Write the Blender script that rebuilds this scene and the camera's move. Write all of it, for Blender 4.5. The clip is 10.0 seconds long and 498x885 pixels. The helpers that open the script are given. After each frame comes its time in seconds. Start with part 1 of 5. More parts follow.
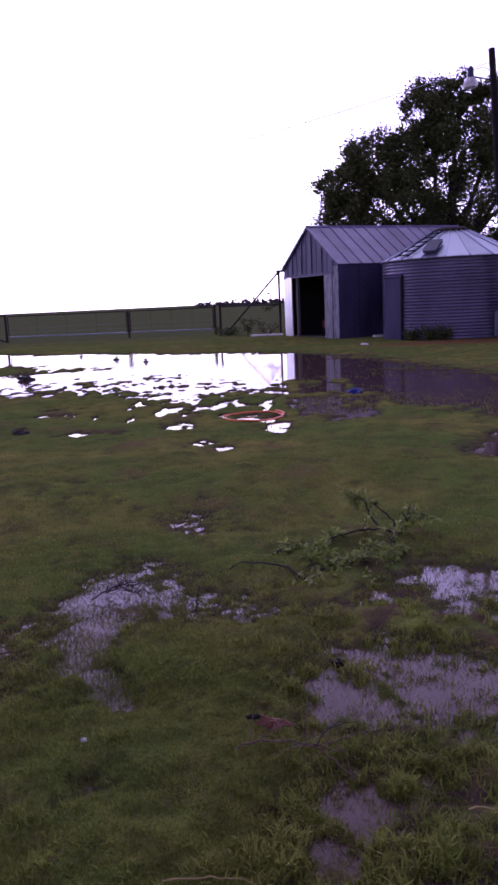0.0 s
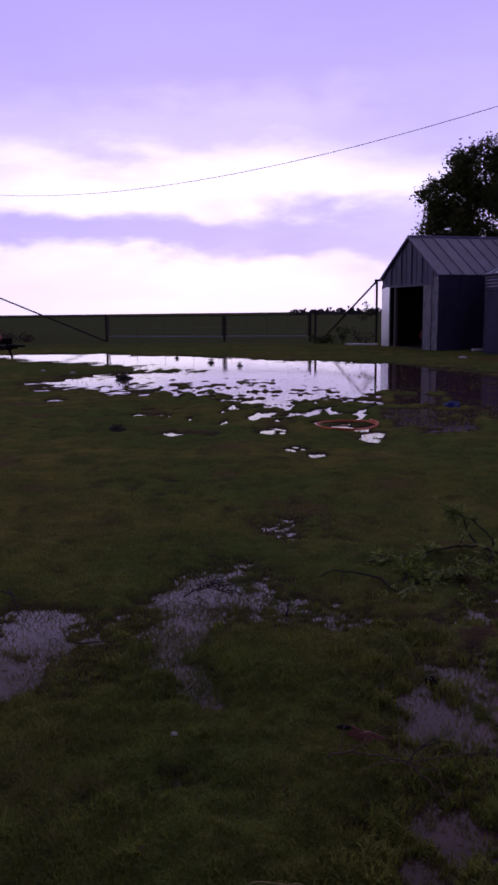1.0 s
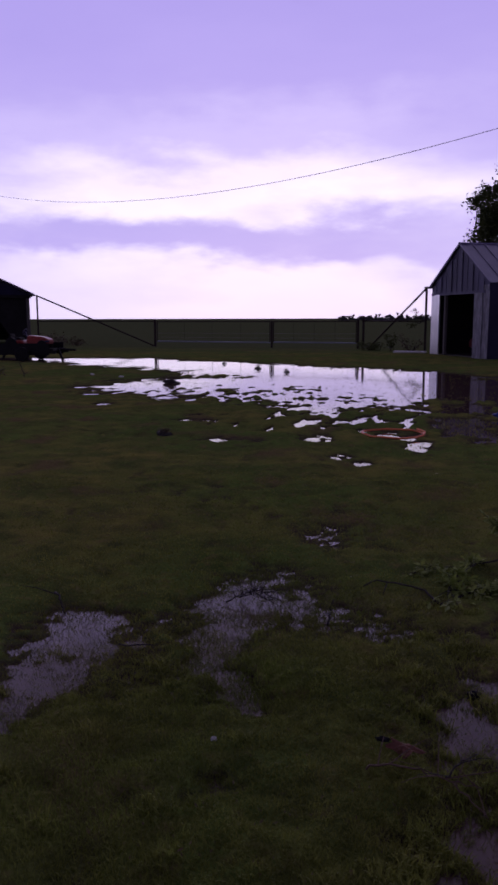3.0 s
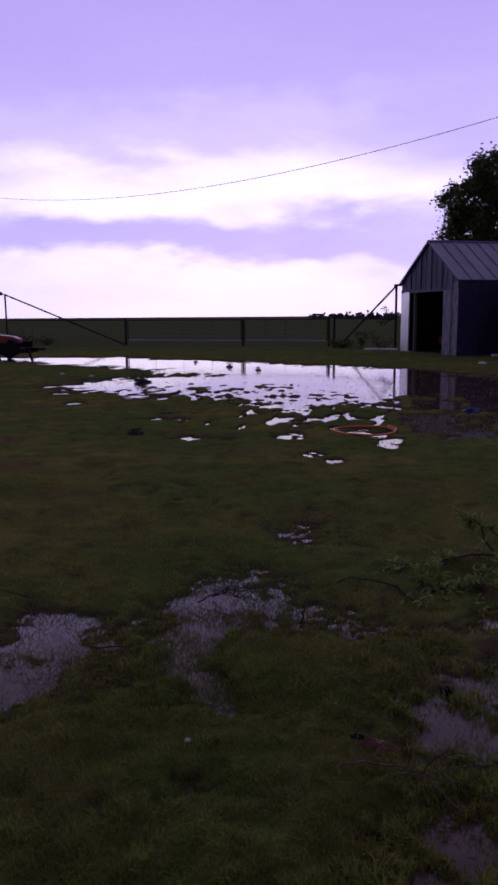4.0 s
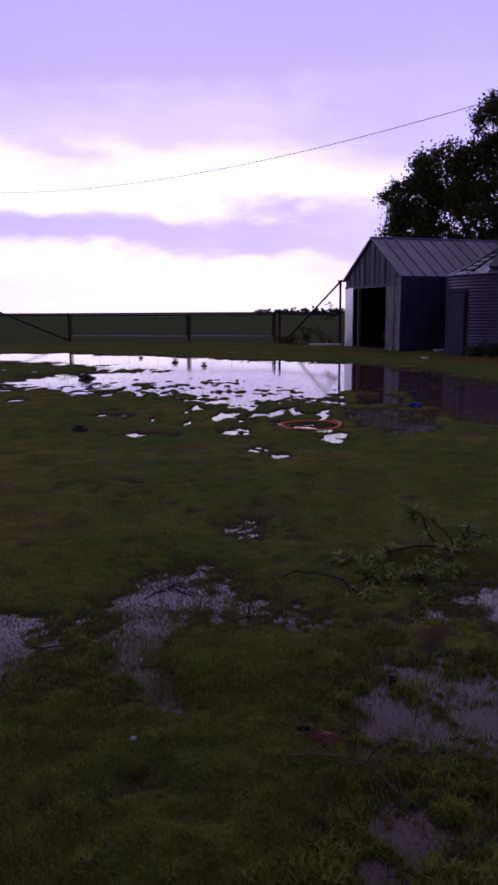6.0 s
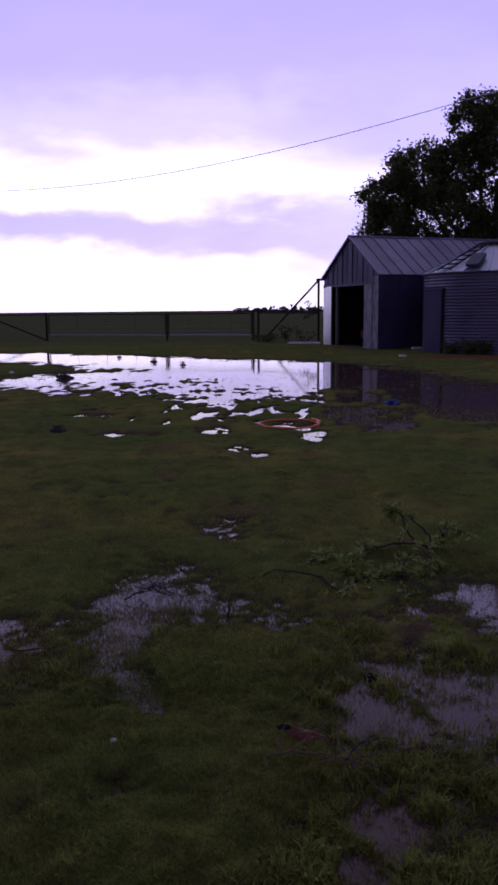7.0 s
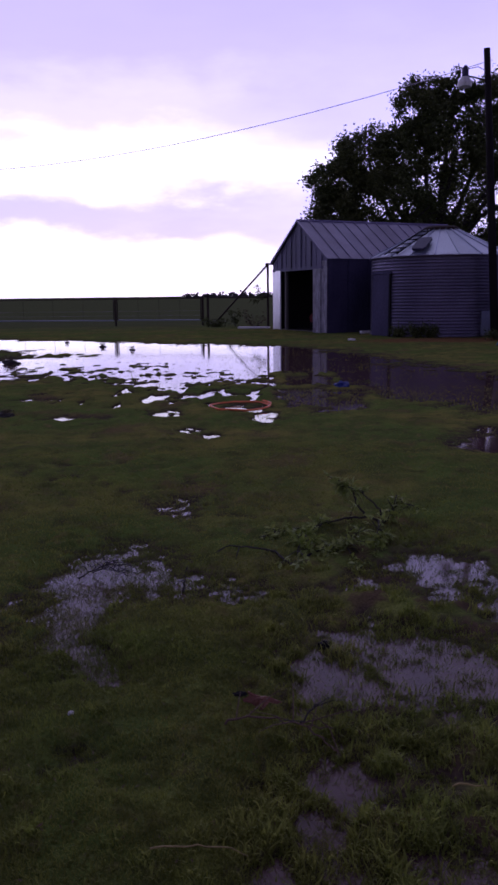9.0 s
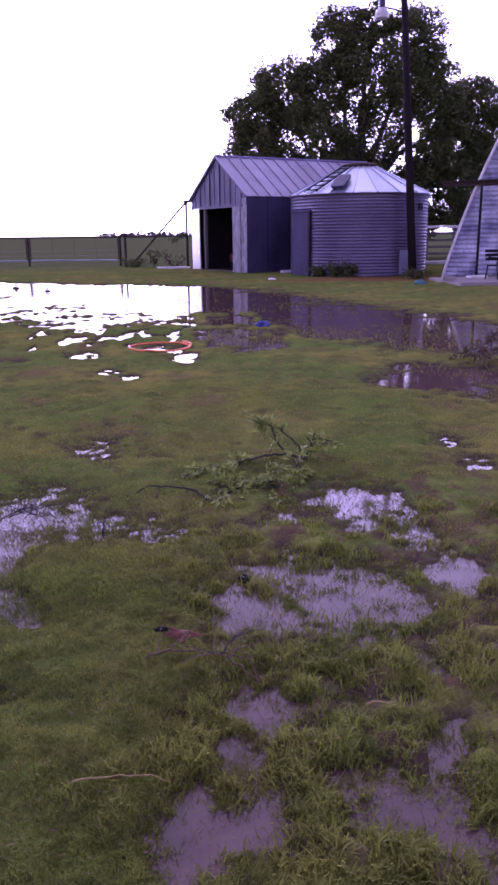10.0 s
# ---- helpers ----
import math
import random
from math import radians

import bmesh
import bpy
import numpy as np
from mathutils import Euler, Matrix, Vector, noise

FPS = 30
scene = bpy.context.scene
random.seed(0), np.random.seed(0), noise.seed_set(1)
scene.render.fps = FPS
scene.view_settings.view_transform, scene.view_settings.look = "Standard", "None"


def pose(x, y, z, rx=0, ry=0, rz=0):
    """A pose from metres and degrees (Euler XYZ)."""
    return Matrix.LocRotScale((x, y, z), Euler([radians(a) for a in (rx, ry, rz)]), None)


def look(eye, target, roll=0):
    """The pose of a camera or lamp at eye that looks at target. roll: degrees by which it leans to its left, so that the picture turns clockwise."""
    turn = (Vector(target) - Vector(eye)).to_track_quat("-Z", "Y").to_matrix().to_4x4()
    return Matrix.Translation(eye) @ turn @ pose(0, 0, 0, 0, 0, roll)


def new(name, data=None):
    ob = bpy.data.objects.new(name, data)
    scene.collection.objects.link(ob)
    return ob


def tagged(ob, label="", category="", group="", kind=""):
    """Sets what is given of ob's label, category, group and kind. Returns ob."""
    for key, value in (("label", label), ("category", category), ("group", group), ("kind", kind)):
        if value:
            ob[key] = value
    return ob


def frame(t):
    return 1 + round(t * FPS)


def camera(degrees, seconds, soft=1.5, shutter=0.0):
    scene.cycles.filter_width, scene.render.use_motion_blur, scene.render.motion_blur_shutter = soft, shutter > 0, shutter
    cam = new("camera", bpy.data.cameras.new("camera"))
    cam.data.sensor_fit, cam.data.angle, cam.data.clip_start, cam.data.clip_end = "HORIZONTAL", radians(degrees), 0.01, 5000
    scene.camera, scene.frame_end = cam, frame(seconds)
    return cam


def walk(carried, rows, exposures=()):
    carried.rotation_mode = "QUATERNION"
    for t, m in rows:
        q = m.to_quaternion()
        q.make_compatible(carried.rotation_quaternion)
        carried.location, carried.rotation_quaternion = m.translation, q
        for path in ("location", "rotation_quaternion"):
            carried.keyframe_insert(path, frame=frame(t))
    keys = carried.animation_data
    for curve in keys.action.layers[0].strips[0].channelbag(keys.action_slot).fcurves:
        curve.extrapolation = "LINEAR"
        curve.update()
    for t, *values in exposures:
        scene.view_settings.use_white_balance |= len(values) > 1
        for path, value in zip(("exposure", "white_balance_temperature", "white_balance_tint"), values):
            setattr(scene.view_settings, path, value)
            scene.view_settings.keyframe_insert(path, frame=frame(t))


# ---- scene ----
cam = camera(36.0, 10.0, 2.9)
# t, x, y, z, yaw, pitch, roll
ROWS = [
    (0.0, 0.000, 0.000, 1.640, 1.21, -10.34, -2.65),
    (0.5, -0.037, 0.008, 1.630, 4.07, -9.86, -1.32),
    (1.0, -0.069, 0.005, 1.627, 7.80, -9.64, -0.67),
    (1.5, -0.089, -0.042, 1.628, 13.28, -9.34, -0.49),
    (2.0, -0.072, -0.038, 1.645, 12.62, -9.25, -0.21),
    (3.5, -0.061, -0.007, 1.646, 10.38, -9.25, -0.30),
    (4.0, -0.060, 0.005, 1.641, 9.16, -9.34, -0.42),
    (4.5, -0.055, 0.003, 1.640, 7.95, -9.44, -0.45),
    (5.0, -0.055, 0.001, 1.638, 6.89, -9.55, -0.34),
    (5.5, -0.053, 0.005, 1.638, 5.94, -9.61, -0.29),
    (6.0, -0.047, 0.009, 1.639, 5.15, -9.69, -0.35),
    (7.5, -0.040, 0.008, 1.647, 2.86, -9.87, -0.61),
    (8.0, -0.039, 0.001, 1.651, 2.07, -9.97, -0.65),
    (8.5, -0.031, -0.013, 1.643, 1.17, -10.21, -0.87),
    (9.0, -0.047, -0.024, 1.590, -0.07, -10.87, -0.71),
    (9.5, -0.028, -0.047, 1.583, -3.03, -11.69, -0.78),
    (10.0, -0.013, -0.014, 1.561, -5.82, -15.23, -0.71),
]
# t, stops, kelvin, tint
EXPO = [(0.0, 0.95, 5800, 28), (0.5, -0.3, 5700, 18), (1.0, -0.6, 6000, 22), (1.5, -0.77, 6050, 22), (2.0, -0.82, 6050, 21), (3.5, -0.72, 6000, 23), (6.0, -0.5, 5900, 22),
        (8.0, -0.36, 5700, 19), (8.5, -0.3, 5700, 19), (9.0, -0.24, 5650, 20), (9.5, 0.15, 5650, 24), (10.0, 1.8, 5750, 36)]
walk(cam, [(t, pose(x, y, z, 0, 0, yaw) @ pose(0, 0, 0, 90 + pitch) @ pose(0, 0, 0, 0, 0, roll)) for t, x, y, z, yaw, pitch, roll in ROWS], EXPO)

# ---- sky and sun ----
world = bpy.data.worlds.new("overcast_sky")
scene.world = world
world.use_nodes = True
wn, wl = world.node_tree.nodes, world.node_tree.links
wn.clear()


def ramp(n, stops, mode="EASE"):
    cr = n.color_ramp
    cr.interpolation = mode
    while len(cr.elements) < len(stops):
        cr.elements.new(0.5)
    for e, (p, c) in zip(cr.elements, stops):
        e.position = p
        e.color = (*c, 1)


def wmath(op, a, b, c=None):
    n = wn.new("ShaderNodeMath")
    n.operation = op
    for k, v in enumerate((a, b, c)):
        if v is None:
            continue
        if isinstance(v, (int, float)):
            n.inputs[k].default_value = v
        else:
            wl.new(v, n.inputs[k])
    return n.outputs[0]


def cloud_noise(scale, flat, detail, rough, shift):
    mp = wn.new("ShaderNodeMapping")
    mp.inputs["Scale"].default_value = (1.0, 1.0, flat)
    mp.inputs["Location"].default_value = shift
    wl.new(tc.outputs["Generated"], mp.inputs[0])
    nz = wn.new("ShaderNodeTexNoise")
    nz.inputs["Scale"].default_value = scale
    nz.inputs["Detail"].default_value = detail
    nz.inputs["Roughness"].default_value = rough
    wl.new(mp.outputs[0], nz.inputs["Vector"])
    return nz.outputs["Fac"]


tc = wn.new("ShaderNodeTexCoord")
sep = wn.new("ShaderNodeSeparateXYZ")
wl.new(tc.outputs["Generated"], sep.inputs[0])
broad = cloud_noise(3.2, 3.0, 4.0, 0.5, (0.3, 0.0, 0.0))
puffs = cloud_noise(9.0, 2.6, 6.0, 0.55, (1.7, 0.4, 0.2))
lift = wmath("ADD", wmath("MULTIPLY_ADD", broad, 0.12, -0.06), wmath("MULTIPLY_ADD", puffs, 0.075, -0.0375))
cr1 = wn.new("ShaderNodeValToRGB")
ramp(cr1, [(0.0, (1.5, 1.35, 1.65)), (0.058, (1.6, 1.45, 1.7)), (0.085, (0.88, 0.745, 1.36)), (0.112, (0.86, 0.73, 1.34)), (0.142, (1.75, 1.6, 1.8)), (0.175, (1.65, 1.48, 1.75)),
           (0.215, (1.08, 0.93, 1.48)), (0.27, (0.82, 0.68, 1.34)), (0.355, (0.76, 0.63, 1.29)), (0.425, (0.31, 0.25, 0.56)), (0.6, (0.20, 0.165, 0.36)), (1.0, (0.13, 0.11, 0.22))])
wl.new(wmath("ADD", sep.outputs["Z"], lift), cr1.inputs[0])
# the bright gap in the cloud lies round one bearing; lavender cloud drifts over it to both sides
veil = wn.new("ShaderNodeMix")
veil.data_type = "RGBA"
turn = wmath("MULTIPLY_ADD", sep.outputs["X"], 1.0, 0.21)
away = wmath("MULTIPLY", wmath("MULTIPLY", turn, turn), 3.6)
cover = wn.new("ShaderNodeMapRange")
for k, v in ((1, 0.52), (2, 0.92), (3, 0.0), (4, 0.85)):
    cover.inputs[k].default_value = v
wl.new(wmath("ADD", cloud_noise(5.0, 3.4, 6.0, 0.55, (4.1, 2.2, 0.6)), away), cover.inputs[0])
wl.new(cover.outputs[0], veil.inputs[0])
wl.new(cr1.outputs[0], veil.inputs[6])
cr2 = wn.new("ShaderNodeValToRGB")
ramp(cr2, [(0.0, (1.35, 1.2, 1.58)), (0.06, (1.15, 1.0, 1.46)), (0.22, (0.94, 0.80, 1.40)), (0.355, (0.76, 0.63, 1.29)), (0.425, (0.31, 0.25, 0.56)), (0.6, (0.20, 0.165, 0.36)), (1.0, (0.13, 0.11, 0.22))])
wl.new(wmath("ADD", sep.outputs["Z"], lift), cr2.inputs[0])
wl.new(cr2.outputs[0], veil.inputs[7])
sky = wn.new("ShaderNodeTexSky")
sky.sky_type = "NISHITA"
sky.sun_disc = False
sky.sun_elevation = radians(9)
sky.sun_rotation = radians(-8)
bg1, bg2, addw, wo = wn.new("ShaderNodeBackground"), wn.new("ShaderNodeBackground"), wn.new("ShaderNodeAddShader"), wn.new("ShaderNodeOutputWorld")
bg1.inputs[1].default_value = 1.0
bg2.inputs[1].default_value = 0.003
side = wn.new("ShaderNodeMapRange")
for k, v in ((1, -0.3), (2, 0.75), (3, 0.4), (4, 1.0)):
    side.inputs[k].default_value = v
wl.new(sep.outputs["Y"], side.inputs[0])
dim = wn.new("ShaderNodeMix")
dim.data_type, dim.blend_type = "RGBA", "MULTIPLY"
dim.inputs[0].default_value = 1.0
wl.new(veil.outputs[2], dim.inputs[6])
wl.new(side.outputs[0], dim.inputs[7])
wl.new(dim.outputs[2], bg1.inputs[0])
wl.new(sky.outputs[0], bg2.inputs[0])
wl.new(bg1.outputs[0], addw.inputs[0])
wl.new(bg2.outputs[0], addw.inputs[1])
wl.new(addw.outputs[0], wo.inputs[0])
sun = new("sun", bpy.data.lights.new("sun", "SUN"))
sun.data.energy = 0.5
sun.data.angle = radians(90)
sun.data.color = (1.0, 0.92, 0.9)
sun.matrix_world = look((-6, 40, 30), (0, 0, 0))


# ---- materials ----
def material(name, base, rough=0.6, metal=0.0, var=0.25, scale=4.0, fine=60.0, bump=0.15, second=None, amount=0.5, spec=0.5, island=False, stretch=(1, 1, 1), ior=1.5, through_light=0.0):
    """Base colour broken up at two scales, a second colour in patches, fine relief."""
    m = bpy.data.materials.new(name)
    m.use_nodes = True
    nt = m.node_tree
    n, l = nt.nodes, nt.links
    p = n["Principled BSDF"]
    p.inputs["Roughness"].default_value = rough
    p.inputs["Metallic"].default_value = metal
    p.inputs["Specular IOR Level"].default_value = spec
    p.inputs["IOR"].default_value = ior
    co = n.new("ShaderNodeTexCoord")
    mpg = n.new("ShaderNodeMapping")
    mpg.inputs["Scale"].default_value = stretch
    l.new(co.outputs["Object"], mpg.inputs[0])
    a, b = n.new("ShaderNodeTexNoise"), n.new("ShaderNodeTexNoise")
    a.inputs["Scale"].default_value, b.inputs["Scale"].default_value = scale, fine
    a.inputs["Detail"].default_value, b.inputs["Detail"].default_value = 6, 3
    l.new(mpg.outputs[0], a.inputs["Vector"])
    l.new(mpg.outputs[0], b.inputs["Vector"])
    r = n.new("ShaderNodeValToRGB")
    second = second or tuple(c * (1 - var) for c in base)
    ramp(r, [(0.5 - 0.22, base), (0.5 + 0.22 - 0.3 * (amount - 0.5), second)], "LINEAR")
    l.new(a.outputs["Fac"], r.inputs[0])
    mx = n.new("ShaderNodeMix")
    mx.data_type, mx.blend_type = "RGBA", "MULTIPLY"
    mx.inputs[0].default_value = 1.0
    r2 = n.new("ShaderNodeValToRGB")
    ramp(r2, [(0.25, (1 - var,) * 3), (0.75, (1 + var * 0.6,) * 3)], "LINEAR")
    l.new(b.outputs["Fac"], r2.inputs[0])
    l.new(r.outputs[0], mx.inputs[6])
    l.new(r2.outputs[0], mx.inputs[7])
    out = mx.outputs[2]
    if island:
        g = n.new("ShaderNodeNewGeometry") if island == "island" else n.new("ShaderNodeObjectInfo")
        r3 = n.new("ShaderNodeValToRGB")
        ramp(r3, [(0.0, (0.76, 0.76, 0.74)), (0.6, (1, 1, 1)), (1.0, (1.28, 1.2, 1.05))] if island == "island" else [(0.0, (0.82, 0.82, 0.84)), (1.0, (1.12, 1.1, 1.08))], "LINEAR")
        l.new(g.outputs["Random Per Island" if island == "island" else "Random"], r3.inputs[0])
        m2 = n.new("ShaderNodeMix")
        m2.data_type, m2.blend_type = "RGBA", "MULTIPLY"
        m2.inputs[0].default_value = 1.0
        l.new(out, m2.inputs[6])
        l.new(r3.outputs[0], m2.inputs[7])
        out = m2.outputs[2]
    l.new(out, p.inputs["Base Color"])
    if through_light:
        tr, ms = n.new("ShaderNodeBsdfTranslucent"), n.new("ShaderNodeMixShader")
        ms.inputs[0].default_value = through_light
        l.new(out, tr.inputs["Color"])
        l.new(p.outputs[0], ms.inputs[1])
        l.new(tr.outputs[0], ms.inputs[2])
        l.new(ms.outputs[0], n["Material Output"].inputs["Surface"])
    if bump:
        bp = n.new("ShaderNodeBump")
        bp.inputs["Strength"].default_value = bump
        bp.inputs["Distance"].default_value = 0.02
        l.new(b.outputs["Fac"], bp.inputs["Height"])
        l.new(bp.outputs[0], p.inputs["Normal"])
    return m


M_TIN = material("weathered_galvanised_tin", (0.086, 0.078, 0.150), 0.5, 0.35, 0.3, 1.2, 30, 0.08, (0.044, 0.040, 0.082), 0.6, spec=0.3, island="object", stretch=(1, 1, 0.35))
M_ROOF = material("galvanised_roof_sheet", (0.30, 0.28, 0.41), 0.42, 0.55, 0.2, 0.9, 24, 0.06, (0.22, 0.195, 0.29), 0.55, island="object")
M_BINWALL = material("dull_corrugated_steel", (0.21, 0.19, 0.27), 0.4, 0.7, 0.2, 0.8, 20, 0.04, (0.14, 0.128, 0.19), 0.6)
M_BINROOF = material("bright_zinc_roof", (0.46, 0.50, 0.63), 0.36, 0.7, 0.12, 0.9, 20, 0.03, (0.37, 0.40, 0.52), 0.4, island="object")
M_WHITE = material("peeling_white_paint", (0.78, 0.77, 0.76), 0.55, 0, 0.12, 3, 40, 0.15, (0.55, 0.52, 0.5), 0.3, stretch=(1, 1, 0.3))
M_SHINY = material("bright_bare_tin", (0.9, 0.9, 0.92), 0.28, 0.9, 0.1, 3, 30, 0.03, (0.65, 0.63, 0.66), 0.25, stretch=(1, 1, 0.3))
# near-black: interior shade held in the colour, also used for plain dark parts
M_DARK = material("inner_shade_and_dark_parts", (0.025, 0.023, 0.024), 0.9, 0, 0.3, 3, 30, 0.2, spec=0.1)
M_WOOD = material("grey_weathered_timber", (0.13, 0.115, 0.11), 0.8, 0, 0.3, 2, 30, 0.3, stretch=(1, 1, 0.15), island="object")
M_POLE = material("creosoted_pole", (0.022, 0.018, 0.019), 0.9, 0, 0.3, 2, 40, 0.3, spec=0.1, stretch=(1, 1, 0.1))
M_PIPE = material("rusty_pipe", (0.030, 0.024, 0.024), 0.75, 0.1, 0.35, 6, 60, 0.2, (0.055, 0.032, 0.026), 0.5, spec=0.2)
M_WIRE = material("wire", (0.42, 0.38, 0.44), 0.6, 0.0, 0.1)
M_BARK = material("bark", (0.05, 0.042, 0.035), 0.9, 0, 0.35, 5, 50, 0.5, stretch=(1, 1, 0.3))
M_LEAF = material("tree_leaf", (0.055, 0.08, 0.022), 0.55, 0, 0.3, 0.4, 8, 0, (0.10, 0.11, 0.035), 0.5, island="island", spec=0.3, through_light=0.25)
M_BRANCHLEAF = material("fresh_branch_leaf", (0.20, 0.275, 0.05), 0.5, 0, 0.2, 6, 30, 0, (0.29, 0.345, 0.09), 0.5, island="island", spec=0.3, through_light=0.3)
M_GRASS = material("wet_grass_blade", (0.165, 0.235, 0.042), 0.5, 0, 0.3, 0.7, 6, 0, (0.27, 0.255, 0.062), 0.45, island="island", spec=0.12, through_light=0.45)
M_TUFT = material("bright_grass_tuft", (0.19, 0.255, 0.045), 0.5, 0, 0.3, 0.9, 6, 0, (0.29, 0.29, 0.07), 0.45, island="island", spec=0.12, through_light=0.45)
# violet-grey leaf colour has the distance haze mixed in
M_FAR = material("hazed_distant_foliage", (0.085, 0.08, 0.095), 0.9, 0, 0.3, 0.2, 1.0, 0)
M_HOSE = material("orange_hose", (0.9, 0.22, 0.07), 0.45, 0, 0.1, 4, 40, 0)
M_BLUE = material("blue_plastic", (0.012, 0.03, 0.22), 0.4, 0, 0.15, 6, 40, 0.05)
M_RED = material("red_mower_paint", (0.32, 0.013, 0.012), 0.35, 0, 0.15, 5, 40, 0.02)
M_BLACK = material("black_rubber_and_steel", (0.015, 0.014, 0.016), 0.7, 0, 0.2, 5, 40, 0.1, spec=0.15)
M_FLAKE = material("flaking_dark_paint", (0.075, 0.07, 0.09), 0.6, 0.1, 0.35, 9, 40, 0.2, (0.36, 0.35, 0.40), 0.15, stretch=(1, 1, 0.3))
M_DKRED = material("dull_red_paint", (0.13, 0.012, 0.012), 0.5, 0, 0.2, 5, 40, 0.05)
M_MUD = material("wet_mud_and_floor_shade", (0.03, 0.024, 0.02), 0.6, 0, 0.3, 8, 60, 0.4)
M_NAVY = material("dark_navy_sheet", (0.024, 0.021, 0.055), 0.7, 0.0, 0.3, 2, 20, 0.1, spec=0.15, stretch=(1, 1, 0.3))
M_CONC = material("concrete", (0.30, 0.27, 0.26), 0.85, 0, 0.2, 2, 40, 0.2)
M_SIDING = material("peeling_white_tin_siding", (0.72, 0.73, 0.82), 0.5, 0.2, 0.25, 1.6, 14, 0.1, (0.16, 0.16, 0.26), 0.72)


def ground_material():
    m = bpy.data.materials.new("wet_lawn_and_mud")
    m.use_nodes = True
    n, l = m.node_tree.nodes, m.node_tree.links
    p = n["Principled BSDF"]
    co = n.new("ShaderNodeNewGeometry")

    def tex(scale, detail=5):
        t = n.new("ShaderNodeTexNoise")
        t.inputs["Scale"].default_value, t.inputs["Detail"].default_value = scale, detail
        l.new(co.outputs["Position"], t.inputs["Vector"])
        return t.outputs["Fac"]

    def mix(fac, a, b, kind="MIX"):
        x = n.new("ShaderNodeMix")
        x.data_type, x.blend_type = "RGBA", kind
        for s, v in ((0, fac), (6, a), (7, b)):
            if isinstance(v, (float, tuple)):
                x.inputs[s].default_value = v if s == 0 else (*v, 1)
            else:
                l.new(v, x.inputs[s])
        return x.outputs[2]

    def rng(v, a, b):
        x = n.new("ShaderNodeMapRange")
        x.inputs[1].default_value, x.inputs[2].default_value = a, b
        l.new(v, x.inputs[0])
        return x.outputs[0]

    big, mid, fine, grain = tex(0.45, 4), tex(2.2), tex(11), tex(70, 3)
    green = mix(rng(big, 0.42, 0.58), (0.128, 0.188, 0.042), (0.240, 0.222, 0.058))
    green = mix(rng(mid, 0.35, 0.7), green, (0.098, 0.130, 0.036))
    green = mix(rng(tex(4.2, 5), 0.50, 0.72), green, (0.090, 0.102, 0.034))
    green = mix(rng(tex(1.1, 6), 0.56, 0.68), green, (0.165, 0.130, 0.058))
    green = mix(rng(fine, 0.54, 0.76), green, (0.19, 0.16, 0.062))
    sp = n.new("ShaderNodeSeparateXYZ")
    l.new(co.outputs["Position"], sp.inputs[0])
    mud = mix(rng(mid, 0.3, 0.7), (0.050, 0.040, 0.032), (0.085, 0.062, 0.048))
    low = n.new("ShaderNodeMath")
    low.operation = "MULTIPLY_ADD"
    low.inputs[1].default_value, low.inputs[2].default_value = 0.03, -0.012
    l.new(fine, low.inputs[0])
    hz = n.new("ShaderNodeMath")
    hz.operation = "SUBTRACT"
    l.new(sp.outputs["Z"], hz.inputs[0])
    l.new(low.outputs[0], hz.inputs[1])
    # trampled, muddy ground beside the near pools
    patch = None
    for edge in (rng(sp.outputs["X"], 0.0, 0.6), rng(sp.outputs["X"], 3.0, 1.9), rng(sp.outputs["Y"], 5.4, 4.2), rng(sp.outputs["Y"], 0.2, 1.3), rng(tex(5.5, 4), 0.46, 0.58)):
        if patch is None:
            patch = edge
            continue
        both = n.new("ShaderNodeMath")
        both.operation = "MULTIPLY"
        l.new(patch, both.inputs[0])
        l.new(edge, both.inputs[1])
        patch = both.outputs[0]
    green = mix(patch, green, (0.108, 0.078, 0.046))
    col = mix(rng(hz.outputs[0], 0.0, 0.022), mud, green)
    far = rng(sp.outputs["Y"], 34.0, 42.0)
    field = mix(rng(big, 0.3, 0.7), (0.094, 0.114, 0.052), (0.114, 0.124, 0.058))
    col = mix(far, col, field)
    at = n.new("ShaderNodeVectorMath")
    at.operation = "MULTIPLY_ADD"
    at.inputs[1].default_value, at.inputs[2].default_value = (0.29, 0.8, 0), (-2.05, -20.6, 0)
    l.new(co.outputs["Position"], at.inputs[0])
    ln = n.new("ShaderNodeVectorMath")
    ln.operation = "LENGTH"
    l.new(at.outputs[0], ln.inputs[0])
    wob = n.new("ShaderNodeMath")
    wob.operation = "ADD"
    l.new(ln.outputs["Value"], wob.inputs[0])
    l.new(mid, wob.inputs[1])
    col = mix(rng(wob.outputs[0], 1.55, 1.25), col, (0.20, 0.115, 0.05))
    col = mix(1.0, col, mix(rng(grain, 0.25, 0.75), (0.6, 0.6, 0.6), (1.25, 1.25, 1.25)), "MULTIPLY")
    l.new(col, p.inputs["Base Color"])
    p.inputs["Roughness"].default_value = 0.95
    p.inputs["Specular IOR Level"].default_value = 0.0
    bp = n.new("ShaderNodeBump")
    bp.inputs["Strength"].default_value, bp.inputs["Distance"].default_value = 0.45, 0.02
    l.new(fine, bp.inputs["Height"])
    b2 = n.new("ShaderNodeBump")
    b2.inputs["Strength"].default_value, b2.inputs["Distance"].default_value = 0.5, 0.008
    l.new(grain, b2.inputs["Height"])
    l.new(bp.outputs[0], b2.inputs["Normal"])
    l.new(b2.outputs[0], p.inputs["Normal"])
    return m


